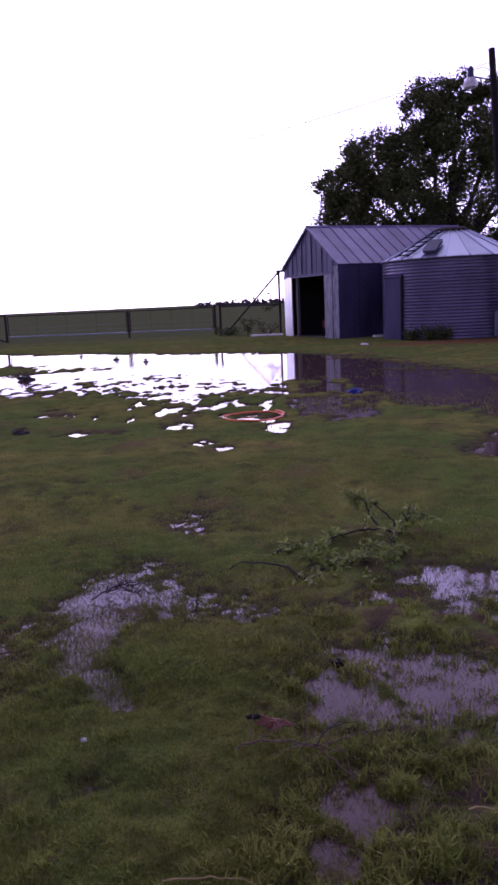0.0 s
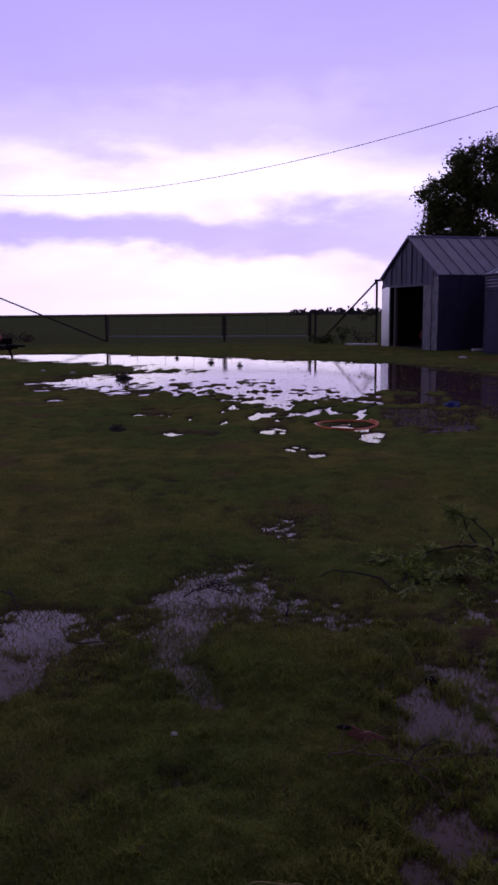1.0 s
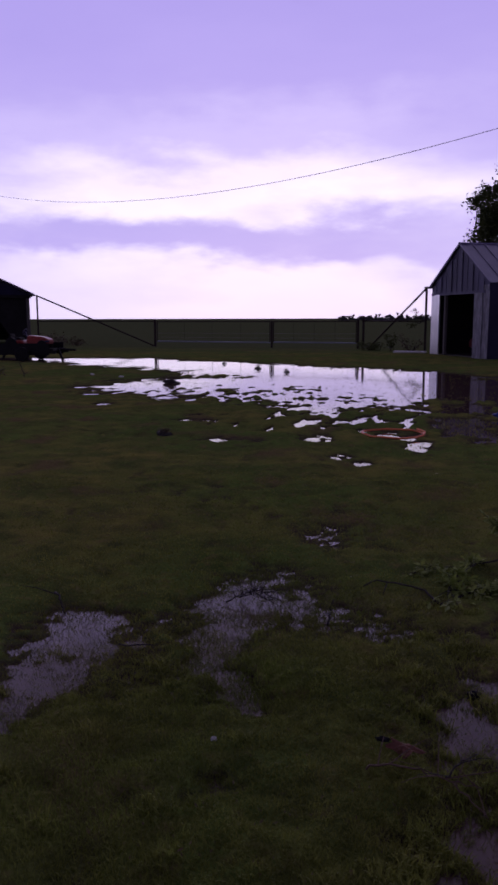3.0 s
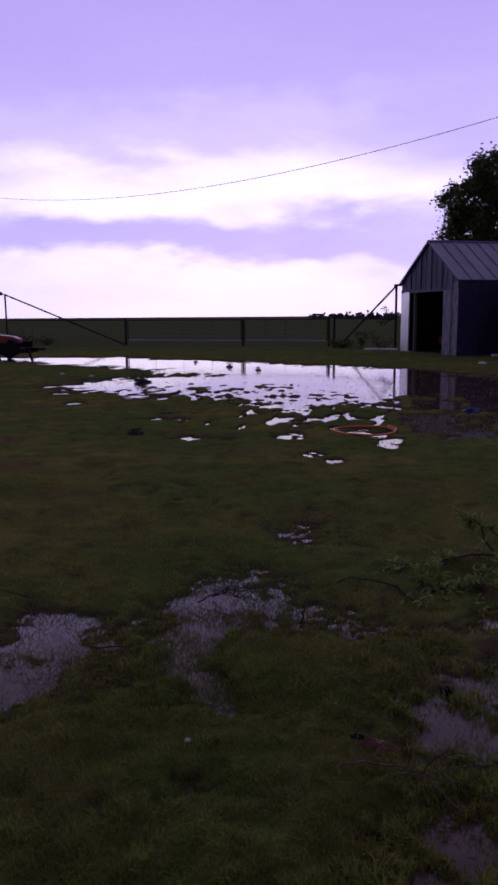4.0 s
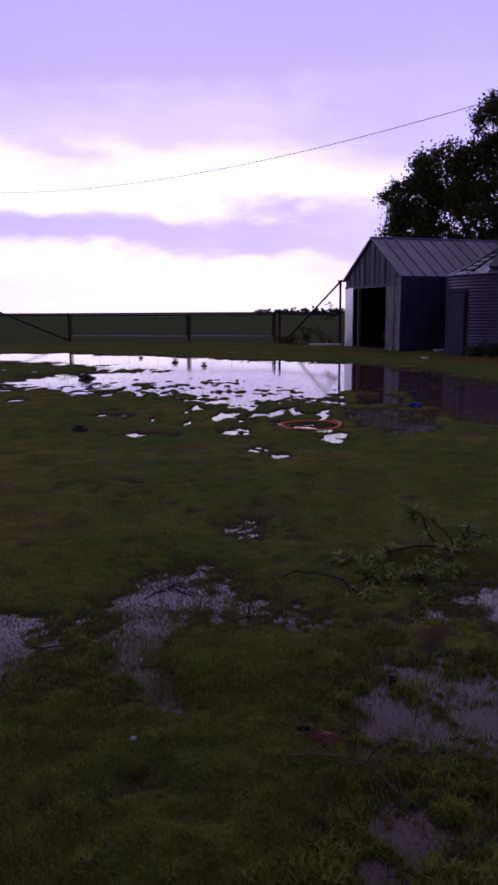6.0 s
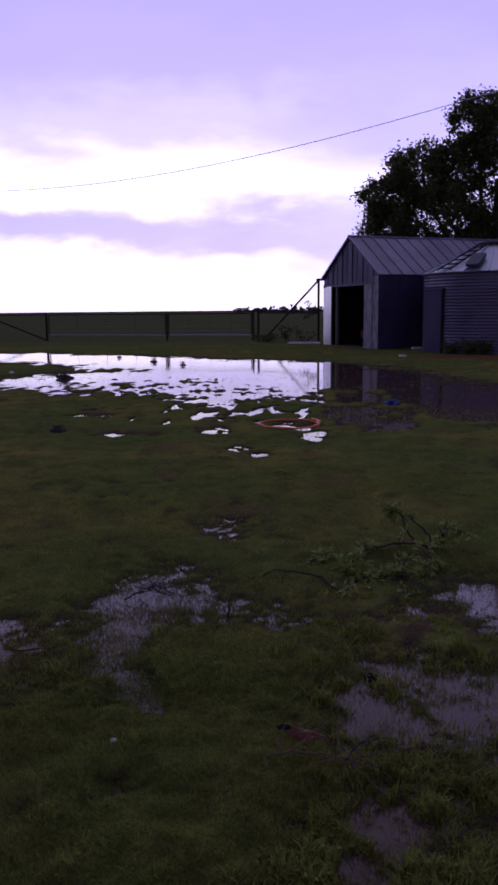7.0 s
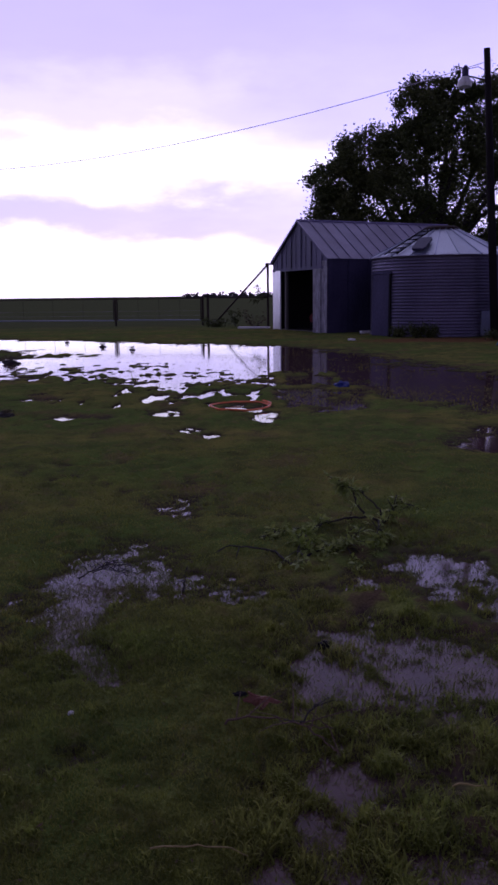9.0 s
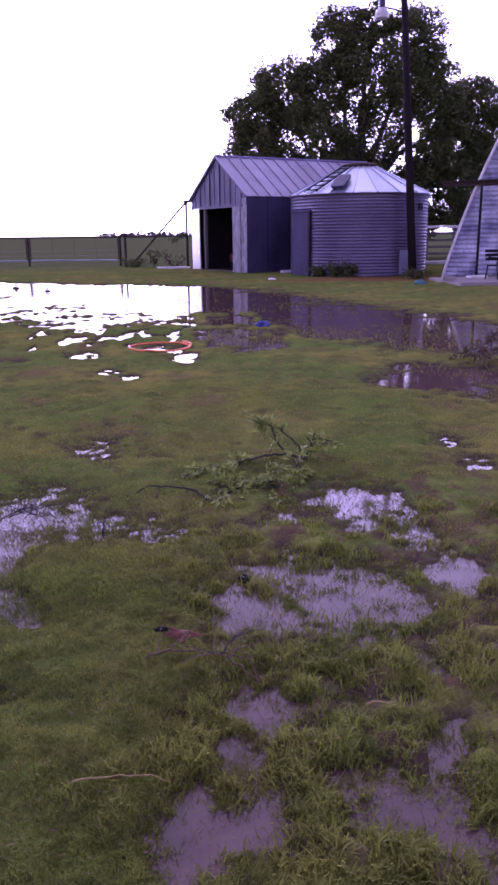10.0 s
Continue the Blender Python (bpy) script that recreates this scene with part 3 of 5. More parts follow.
# ---- grain bin ----
def grain_bin():
    R, H, TOP, RT = 2.55, 2.93, 3.9, 0.6
    g = thing("grain_bin", pose(7.3, 29.7, 0, 0, 0, 0), "round corrugated steel grain bin with conical roof", "grain bin")
    seg, rings, per = 96, 26, 8
    b = Build()
    verts = []
    for i in range(rings * per + 1):
        r = R - 0.02 + 0.045 * abs(math.sin(3.14159 * i / per))
        verts += [(r * math.cos(6.28319 * k / seg), r * math.sin(6.28319 * k / seg), 0.03 + (H - 0.03) * i / (rings * per)) for k in range(seg)]
    b.add(verts, [(i * seg + k, i * seg + (k + 1) % seg, (i + 1) * seg + (k + 1) % seg, (i + 1) * seg + k) for i in range(rings * per) for k in range(seg)])
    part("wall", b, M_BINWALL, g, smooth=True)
    n = 20
    for i in range(n):
        a0, a1 = 6.28319 * i / n, 6.28319 * (i + 1) / n
        p = lambda a, r, z: (r * math.cos(a), r * math.sin(a), z)
        b = Build().prism([p(a0, R + 0.1, H - 0.04), p(a1, R + 0.1, H - 0.04), p(a1, RT, TOP), p(a0, RT, TOP)], (0, 0, 0.015))
        b.tube([p(a0, R + 0.11, H - 0.02), p(a0, RT, TOP + 0.02)], 0.028, 5)
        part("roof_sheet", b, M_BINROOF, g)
    part("eave_rim", Build().tube([(2.62 * math.cos(6.28319 * k / 40), 2.62 * math.sin(6.28319 * k / 40), H - 0.05) for k in range(41)], 0.03, 5), M_BINWALL, g)
    part("cap", Build().tube([(0, 0, TOP - 0.02), (0, 0, TOP + 0.08), (0, 0, TOP + 0.14)], [0.66, 0.66, 0.5], 24), M_PIPE, g)
    # tall door in a flat frame, patch sheet, roof ladder and hatch
    a = math.radians(-156)
    fr = pose(R * math.cos(a) * 0.985, R * math.sin(a) * 0.985, 0.03, 0, 0, -140 + 90)
    d = part("door", Build().box(-0.4, 0.4, -0.16, 0.1, 0.02, 2.25), M_TIN, g, "flat grey steel door", bevel=0.015)
    d.matrix_basis = fr
    part("door_edge", Build().box(0.4, 0.48, -0.2, 0.1, 0.0, 2.3), M_BLACK, d)
    part("lintel", Build().box(-0.44, 0.48, -0.22, 0.1, 2.26, 2.34), M_TIN, d)
    q = part("patch_sheet", Build().box(-0.3, 0.3, -0.03, 0.0, 0.1, 0.95), M_BINROOF, g, "brighter replacement sheet")
    a = math.radians(-63)
    q.matrix_basis = pose((R + 0.035) * math.cos(a), (R + 0.035) * math.sin(a), 0, 0, 0, -63 + 90)
    for k, off in enumerate((0.0, 0.2)):
        a = math.radians(-48 + off * 20)
        part("stencil_mark", Build().box(-0.06, 0.06, -0.012, 0.0, 2.3, 2.55), M_BLACK, g, "small dark stencilled mark").matrix_basis = pose((R + 0.03) * math.cos(a), (R + 0.03) * math.sin(a), 0, 0, 0, -48 + off * 20 + 90)
    slope = math.atan2(TOP - H, R - RT)
    for ang, nm in ((-146, "ladder"), (-122, "hatch")):
        a = math.radians(ang)
        m = pose(0, 0, 0, 0, 0, ang + 90) @ pose(0, -R, H, math.degrees(slope), 0, 0)
        run = math.hypot(TOP - H, R - RT)
        if nm == "ladder":
            b = Build()
            for sx in (-0.3, 0.3):
                b.tube([(sx, 0.0, 0.06), (sx * 0.8, run, 0.06)], 0.022, 6)
            o = part("ladder", b, M_BLACK, g)
            o.matrix_basis = m
            for k in range(6):
                part("rung", Build().tube([(-0.3, 0.15 + k * run / 6.2, 0.06), (0.3, 0.15 + k * run / 6.2, 0.06)], 0.022, 6), M_BLACK, o)
        else:
            part("hatch", Build().prism([(0.25 * cx, 0.62 + 0.48 * cy, 0.08) for cx, cy in ((-1, -0.8), (-0.8, -1), (0.8, -1), (1, -0.8), (1, 0.8), (0.8, 1), (-0.8, 1), (-1, 0.8))], (0, 0, 0.08)), M_TIN, g, "grey hatch cover").matrix_basis = m
    return g


grain_bin()


# ---- yard pole with lamp, and the overhead line ----
def yard_pole():
    p = thing("yard_pole", pose(8.62, 26.9, 0), "dark leaning timber pole with a yard lamp", "pole")
    top = Vector((-0.72, 0, 9.4))
    part("post", Build().tube([(0, 0, -0.1), top * 0.5, top], [0.15, 0.13, 0.105], 12), M_POLE, p, smooth=True)
    a = top * 0.895
    arm = part("arm", Build().tube([a, a + Vector((-0.4, 0, 0.1)), a + Vector((-0.72, 0, 0.16))], 0.028, 6), M_PIPE, p)
    part("conduit", Build().tube([a + Vector((0, -0.05, 0.25)), a + Vector((-0.35, -0.05, 0.42)), a + Vector((-0.7, -0.02, 0.36))], 0.012, 5), M_BLACK, arm)
    head = a + Vector((-0.75, 0, 0.12))
    part("lamp_housing", Build().tube([head + Vector((0, 0, 0.0)), head + Vector((0, 0, 0.28)), head + Vector((0, 0, 0.36))], [0.11, 0.1, 0.04], 10), M_TIN, p)
    part("lamp_shade", Build().tube([head + Vector((0, 0, -0.3)), head + Vector((0, 0, -0.18)), head + Vector((0, 0, 0.0))], [0.22, 0.24, 0.13], 14), M_WHITE, p, "pale round lens")
    wire = Build()
    p0, p1, p2 = Vector((8.1, 26.9, 9.05)), Vector((-7.7, 37.6, 7.86)), Vector((-27.4, 51.0, 10.02))
    t1 = 0.445
    pts = []
    for k in range(41):
        t = k / 40 * 1.25
        l0, l1, l2 = (t - t1) * (t - 1) / t1, t * (t - 1) / (t1 * (t1 - 1)), t * (t - t1) / (1 - t1)
        pts.append(p0 * l0 + p1 * l1 + p2 * l2)
    wire.tube(pts, 0.012, 6)
    tagged(part("overhead_wire", wire, M_WIRE), "thin sagging overhead wire tied to the pole", "wire")
    q = pts[-1]
    far = thing("far_pole", pose(q.x, q.y, 0), "dark timber pole carrying the overhead wire", "pole")
    part("post", Build().tube([(0, 0, -0.1), (0, 0, q.z + 0.4)], [0.16, 0.11], 10), M_POLE, far)


yard_pole()


# ---- pipe gates and bracing ----
def gates():
    posts = [(-13.85, 42.1, 1.58, 0.07), (-6.95, 41.0, 1.5, 0.055), (-2.05, 40.5, 1.62, 0.065), (-2.32, 40.5, 1.55, 0.06)]
    for x, y, h, r in posts:
        o = thing("gate_post", pose(x, y, 0), "dark rusty pipe gate post set in grass", "post", "gate posts")
        part("post", Build().tube([(0, 0, -0.1), (0, 0, h), (0, 0, h + 0.04)], [r, r, r * 0.5], 10), M_PIPE, o)
    for (x0, y0), (x1, y1) in (((-13.7, 42.05), (-7.05, 41.02)), ((-6.85, 41.0), (-2.42, 40.52))):
        o = thing("pipe_gate", pose(x0, y0, 0), "long low pipe gate with wire mesh, closed", "gate", "pipe gates")
        d = Vector((x1 - x0, y1 - y0, 0))
        part("top_rail", Build().tube([(0, 0, 1.48), d + Vector((0, 0, 1.48))], 0.026, 8), M_PIPE, o)
        part("bottom_rail", Build().tube([(0, 0, 0.38), d + Vector((0, 0, 0.36))], 0.028, 8), M_BINROOF, o, "pale worn bottom rail")
        for k in range(5):
            q = d * (k / 4)
            part("upright", Build().tube([q + Vector((0, 0, 0.37)), q + Vector((0, 0, 1.48))], 0.006 if 0 < k < 4 else 0.03, 6), M_PIPE, o)
        for k in range(2):
            part("mesh_wire", Build().tube([(0, 0, 0.6 + 0.24 * k), d + Vector((0, 0, 0.6 + 0.24 * k))], 0.003, 4), M_WIRE, o)
    for x, y, h, foot in ((0.98, 36.9, 3.05, (-1.75, 40.3)), (-22.15, 44.4, 3.1, (-13.95, 42.15))):
        o = thing("brace", pose(x, y, 0), "tall rusty pipe with a slanting stay to the gate post", "brace", "pipe braces")
        part("pipe", Build().tube([(0, 0, -0.1), (0, 0, h)], 0.055, 8), M_PIPE, o)
        part("stay", Build().tube([(0, 0, h - 0.05), (foot[0] - x, foot[1] - y, 0.12)], 0.045, 8), M_PIPE, o)
        part("clamp", Build().tube([(-0.1, 0, h - 0.03), (0.25 if x > 0 else -0.35, -0.1, h - 0.03)], 0.05, 8), M_PIPE, o)
    o = thing("fence_rail", pose(-2.0, 40.5, 0), "top pipe rail between gate post and brace", "rail")
    part("rail", Build().tube([(0, 0, 1.5), (2.98, -3.55, 1.48)], 0.035, 8), M_PIPE, o)
    o = thing("fence_rail", pose(-22.1, 44.35, 0), "top pipe rail between gate post and brace", "rail")
    part("rail", Build().tube([(0, 0, 1.5), (8.2, -2.2, 1.5)], 0.03, 8), M_PIPE, o)


gates()


# ---- trees ----
def leaf_cloud(centres, radii, counts, size, rng, hollow=0.35, up=0.0):
    """Small bent leaf quads in uneven clumps round the centres."""
    vs = []
    for c, r, n in zip(centres, radii, counts):
        k = max(4, n // 130)
        cl = rng.normal(size=(k, 3))
        cl /= np.linalg.norm(cl, axis=1)[:, None]
        cl *= (hollow + (1.0 - hollow) * rng.random((k, 1)) ** 0.5) * r
        cl[:, 2] *= 0.85
        which = rng.integers(0, k, n)
        vs.append(np.asarray(c) + cl[which] + rng.normal(size=(n, 3)) * r * 0.125)
    p = np.concatenate(vs)
    n = len(p)
    a = rng.normal(size=(n, 3))
    a[:, 2] *= 0.6
    a /= np.linalg.norm(a, axis=1)[:, None]
    b = np.cross(a, rng.normal(size=(n, 3)))
    b /= np.linalg.norm(b, axis=1)[:, None]
    s = size * (0.6 + 0.8 * rng.random((n, 1)))
    v = np.stack([p - a * s, p + b * s * 0.45 + up * s, p + a * s, p - b * s * 0.45 + up * s], 1).reshape(-1, 3)
    return v, np.arange(4 * n).reshape(n, 4)


def tree(name, base, blobs, counts, leaf, seed, label, trunk_r=0.45, fork=3.0):
    rng = np.random.default_rng(seed)
    o = thing(name, pose(*base), label, "tree")
    b = Build()
    top = Vector((0.2, 0, fork))
    b.tube([(0, 0, -0.2), (0.05, 0, 0.6), top], [trunk_r * 1.3, trunk_r, trunk_r * 0.8], 12)
    part("trunk", b, M_BARK, o, smooth=True)
    for c, r in blobs:
        c = Vector(c)
        mid = top.lerp(c, 0.5) + Vector(rng.normal(size=3) * 0.4)
        lb = Build().tube([top - Vector((0, 0, 0.3)), mid, c], [trunk_r * 0.5, trunk_r * 0.28, 0.05], 7)
        for k in range(6):
            e = c + Vector(rng.normal(size=3) * r * 0.5)
            lb.tube([mid.lerp(c, 0.2 + 0.7 * rng.random()), e], [0.07, 0.02], 5)
        part("limb", lb, M_BARK, o)
    v, f = leaf_cloud([c for c, r in blobs], [r for c, r in blobs], [int(4.2 * c) for c in counts], leaf, rng)
    cr = soup("crown", v, f, M_LEAF, o)


tree("large_tree", (10.4, 44.5, 0),
     [((-0.5, 0.0, 11.7), 1.75), ((3.6, 0.3, 11.7), 1.75), ((1.2, -0.6, 9.4), 2.3), ((-3.6, 0.4, 9.0), 1.9), ((-5.4, 0.2, 7.6), 1.7), ((-5.3, -0.4, 5.8), 1.8), ((-2.4, -0.9, 6.6), 2.2),
      ((3.8, -0.5, 8.6), 2.1), ((1.0, 0.6, 6.4), 2.2), ((-1.8, 0.2, 9.2), 1.9), ((-3.4, 0.5, 4.4), 1.8), ((1.2, 0.2, 12.45), 1.25), ((4.6, 0.2, 10.2), 1.3), ((-5.8, 0.1, 4.6), 1.3), ((4.6, 0.0, 5.6), 1.7), ((6.2, 0.2, 4.2), 1.4), ((3.2, 0.3, 4.0), 1.5), ((5.9, 0.0, 7.2), 1.2)],
     [1900, 1700, 2400, 2000, 1600, 1800, 2400, 2000, 2000, 1700, 1500, 600, 800, 800, 1300, 900, 1000, 700], 0.10, 5, "large broad green tree standing behind the shed")
tree("tree", (17.6, 46.5, 0),
     [((-1.2, 0, 8.3), 1.7), ((0.9, 0.3, 8.6), 1.8), ((2.4, 0, 7.4), 1.8), ((-0.4, -0.4, 6.4), 1.7), ((1.4, 0.2, 5.6), 1.7), ((-1.8, 0, 5.2), 1.4), ((3.2, 0, 5.2), 1.6), ((-2.9, 0.3, 4.0), 1.2), ((0.2, 0, 3.8), 1.3), ((-3.3, 0, 2.6), 1.4), ((-1.6, 0, 2.4), 1.3), ((0.6, 0, 2.2), 1.3), ((-3.9, 0.2, 3.3), 1.2), ((-2.4, 0.2, 3.0), 1.3)],
     [1500, 1500, 1500, 1400, 1300, 800, 1200, 600, 700, 700, 600, 600, 700, 700], 0.10, 8, "smaller green tree beside the large one", 0.3, 2.4)


def far_woods():
    rng = np.random.default_rng(3)
    n = 60
    xs = np.linspace(-40, 20, n)
    cs = [(x, 500 + rng.random() * 20, 0.9 + rng.random() * 1.0) for x in xs]
    rs = [1.6 + 2.0 * rng.random() * (0.5 + 0.5 * math.sin(3.14159 * i / n)) for i in range(n)]
    v, f = leaf_cloud(cs, rs, [320] * n, 0.42, rng)
    v[:, 2] = np.maximum(v[:, 2], 0.1)
    o = soup("distant_trees", v, f, M_FAR)
    tagged(o, "low dark clump of trees on the horizon", "trees", kind="stuff")


far_woods()


# ---- arched barn with concrete slab ----
def arched_barn():
    HALF, TOPZ, D = 3.25, 7.6, 12.0
    inset = lambda z: 0.26 * z + 0.022 * z * z
    o = thing("arched_barn", pose(9.5, 26.3, 0, 0, 0, -30), "peeling white arched tin barn with a sliding door", "barn")
    # end wall in horizontal siding strips, each a lapped sheet
    pitch = 0.15
    for i in range(43):
        z0 = 0.05 + i * pitch
        b = Build()
        rows = [(z0 + pitch * k / 6, 0.015 - 0.055 * math.sin(3.14159 * k / 6)) for k in range(7)]
        b.add([p for z, y in rows for p in ((inset(z), y, z), (2 * HALF - inset(z), y, z), (2 * HALF - inset(z), 0.04, z), (inset(z), 0.04, z))],
              [(4 * k + j, 4 * k + (j + 1) % 4, 4 * k + 4 + (j + 1) % 4, 4 * k + 4 + j) for k in range(6) for j in range(4)] + [(0, 1, 2, 3), (27, 26, 25, 24)])
        part("siding_strip", b, M_SIDING, o)
    prof = [(inset(z), z) for z in [TOPZ * k / 16 for k in range(16)]] + [(HALF, TOPZ)]
    prof += [(2 * HALF - x, z) for x, z in reversed(prof[:-1])]
    b = Build()
    k = len(prof)
    b.add([(x, 0.04, z) for x, z in prof] + [(x, D, z) for x, z in prof], [(i, i + 1, k + i + 1, k + i) for i in range(k - 1)] + [tuple(range(k, 2 * k))])
    part("arched_roof", b, M_SIDING, o)
    t = Build()
    t.tube([(x - 0.02 if x < HALF else x + 0.02, -0.04, z) for x, z in prof], 0.05, 6)
    part("edge_trim", t, M_WHITE, o)
    part("door_track", Build().box(-0.15, 5.2, -0.2, -0.08, 3.02, 3.14).box(-0.15, 5.2, -0.3, -0.06, 3.14, 3.18), M_PIPE, o, "dark rusty sliding door track")
    d = part("sliding_door", Build().box(1.18, 4.7, -0.14, -0.07, 0.12, 2.98), M_SIDING, o)
    part("door_edge", Build().box(1.1, 1.18, -0.15, -0.06, 0.08, 3.0), M_BLACK, d)
    for i in range(19):
        z0 = 0.14 + i * 0.148
        part("door_rib", Build().prism([(1.2, -0.138, z0), (1.2, -0.165, z0 + 0.02), (1.2, -0.2, z0 + 0.05), (1.2, -0.2, z0 + 0.08), (1.2, -0.165, z0 + 0.115), (1.2, -0.138, z0 + 0.135)], (3.48, 0, 0)), M_SIDING, d)
    slab = part("concrete_slab", Build().box(8.4, 15.0, 21.7, 24.6, -0.1, 0.13), M_CONC, bevel=0.03)
    tagged(slab, "low concrete slab before the arched barn", "slab")


arched_barn()


def bench():
    o = thing("garden_bench", pose(9.9, 22.8, 0.13, 0, 0, 12), "black metal garden bench on the concrete slab", "bench")
    for x in (0.0, 1.2):
        part("leg", Build().tube([(x, -0.1, 0), (x, 0.0, 0.42), (x, 0.45, 0.4), (x, 0.55, 0)], 0.025, 6), M_BLACK, o)
        part("arm", Build().tube([(x, 0.0, 0.42), (x, -0.02, 0.64), (x, 0.45, 0.66)], 0.025, 6), M_BLACK, o)
    for k in range(5):
        part("seat_slat", Build().box(-0.05, 1.25, 0.0 + 0.095 * k, 0.075 + 0.095 * k, 0.41, 0.435), M_BLACK, o)
    for k in range(3):
        part("back_slat", Build().box(-0.05, 1.25, 0.5 + 0.03 * k, 0.525 + 0.03 * k, 0.55 + 0.12 * k, 0.64 + 0.12 * k), M_BLACK, o)
    b = part("folded_sheet", Build().box(9.45, 10.0, 23.6, 24.1, 0.13, 0.2), M_WHITE, bevel=0.02)
    tagged(b, "crumpled white sheet lying on the slab", "sheet")
    b = part("white_block", Build().box(8.5, 8.9, 22.9, 23.2, 0.12, 0.25), M_CONC, bevel=0.03)
    b.location.x = -0.2
    tagged(b, "pale broken block at the slab's edge", "block")


bench()


# ---- board fence behind ----
def board_fence():
    o = thing("board_fence", pose(13.6, 45.0, 0), "pale weathered board fence behind the bin", "fence")
    for k in range(5):
        part("post", Build().box(k * 1.6 - 0.06, k * 1.6 + 0.06, 0, 0.12, 0, 2.0), M_WOOD, o)
    for k in range(5):
        part("board", Build().box(-0.1, 6.5, -0.04, 0.0, 0.25 + 0.38 * k, 0.38 + 0.38 * k), M_WHITE if k == 4 else M_WOOD, o)
    b = part("feed_trough", Build().box(11.9, 13.5, 36.2, 36.9, 0.03, 0.2), M_WHITE, bevel=0.05)
    tagged(b, "low white trough lying before the fence", "trough")


board_fence()


# ---- open barn with torn sheeting, trailer and mower ----
def open_barn():
    o = thing("open_barn", pose(-22.75, 44.6, 0, 0, 0, 29) @ pose(-9.0, 0, 0), "dark open-fronted gabled barn with torn sheeting", "barn")
    W, EAVE, APEX, D = 9.0, 3.1, 5.35, 7.0
    for s in (0, 1):
        xe = -0.3 if s == 0 else W + 0.3
        n = 9
        for i in range(n):
            y0, y1 = -0.3 + i * (D + 0.6) / n, -0.3 + (i + 1) * (D + 0.6) / n
            part("roof_sheet", Build().prism([(xe, y0 + 0.01, EAVE), (xe, y1 - 0.01, EAVE), (W / 2, y1 - 0.01, APEX), (W / 2, y0 + 0.01, APEX)], (0, 0, 0.07)), M_ROOF, o)
    part("gable", Build().prism([(-0.2, 0, EAVE - 0.05), (W + 0.2, 0, EAVE - 0.05), (W / 2, 0, APEX - 0.06)], (0, 0.06, 0)), M_NAVY, o)
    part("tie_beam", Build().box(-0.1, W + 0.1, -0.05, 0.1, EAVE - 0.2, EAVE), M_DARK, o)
    for x in (0.0, 4.4, W - 0.2):
        part("post", Build().box(x, x + 0.2, 0.0, 0.2, 0, EAVE - 0.1), M_WOOD, o)
    part("post", Build().tube([(6.1, 0.6, 0), (5.7, 0.6, 2.7)], 0.1, 8), M_WOOD, o, "leaning prop")
    # side walls and rear sheets near-black, the barn's inner shade as base colour
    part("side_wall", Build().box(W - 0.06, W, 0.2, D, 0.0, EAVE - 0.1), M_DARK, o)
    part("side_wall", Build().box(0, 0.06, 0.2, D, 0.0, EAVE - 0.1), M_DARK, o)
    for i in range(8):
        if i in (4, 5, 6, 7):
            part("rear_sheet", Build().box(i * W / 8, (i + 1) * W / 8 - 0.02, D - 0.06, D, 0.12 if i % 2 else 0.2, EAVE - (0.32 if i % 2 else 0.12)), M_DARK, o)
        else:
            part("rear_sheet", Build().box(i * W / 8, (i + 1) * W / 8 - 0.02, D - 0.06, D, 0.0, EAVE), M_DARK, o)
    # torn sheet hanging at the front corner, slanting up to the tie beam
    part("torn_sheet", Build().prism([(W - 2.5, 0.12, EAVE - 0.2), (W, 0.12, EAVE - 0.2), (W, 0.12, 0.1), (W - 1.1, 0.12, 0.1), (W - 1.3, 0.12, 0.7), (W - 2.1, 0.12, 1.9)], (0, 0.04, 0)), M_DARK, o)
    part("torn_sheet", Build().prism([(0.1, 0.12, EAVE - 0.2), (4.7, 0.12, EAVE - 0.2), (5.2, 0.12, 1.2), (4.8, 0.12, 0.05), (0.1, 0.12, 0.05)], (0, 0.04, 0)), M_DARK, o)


open_barn()


def wheel(parent, x, y, r, w):
    t = part("wheel", Build().tube([(x, y - w / 2, r), (x, y - w / 2 + 0.02, r), (x, y + w / 2 - 0.02, r), (x, y + w / 2, r)], [r * 0.86, r, r, r * 0.86], 18), M_BLACK, parent, smooth=False)
    part("rim", Build().tube([(x, y - w / 2 - 0.01, r), (x, y - w / 2 + 0.03, r)], r * 0.5, 12), M_DARK, t)


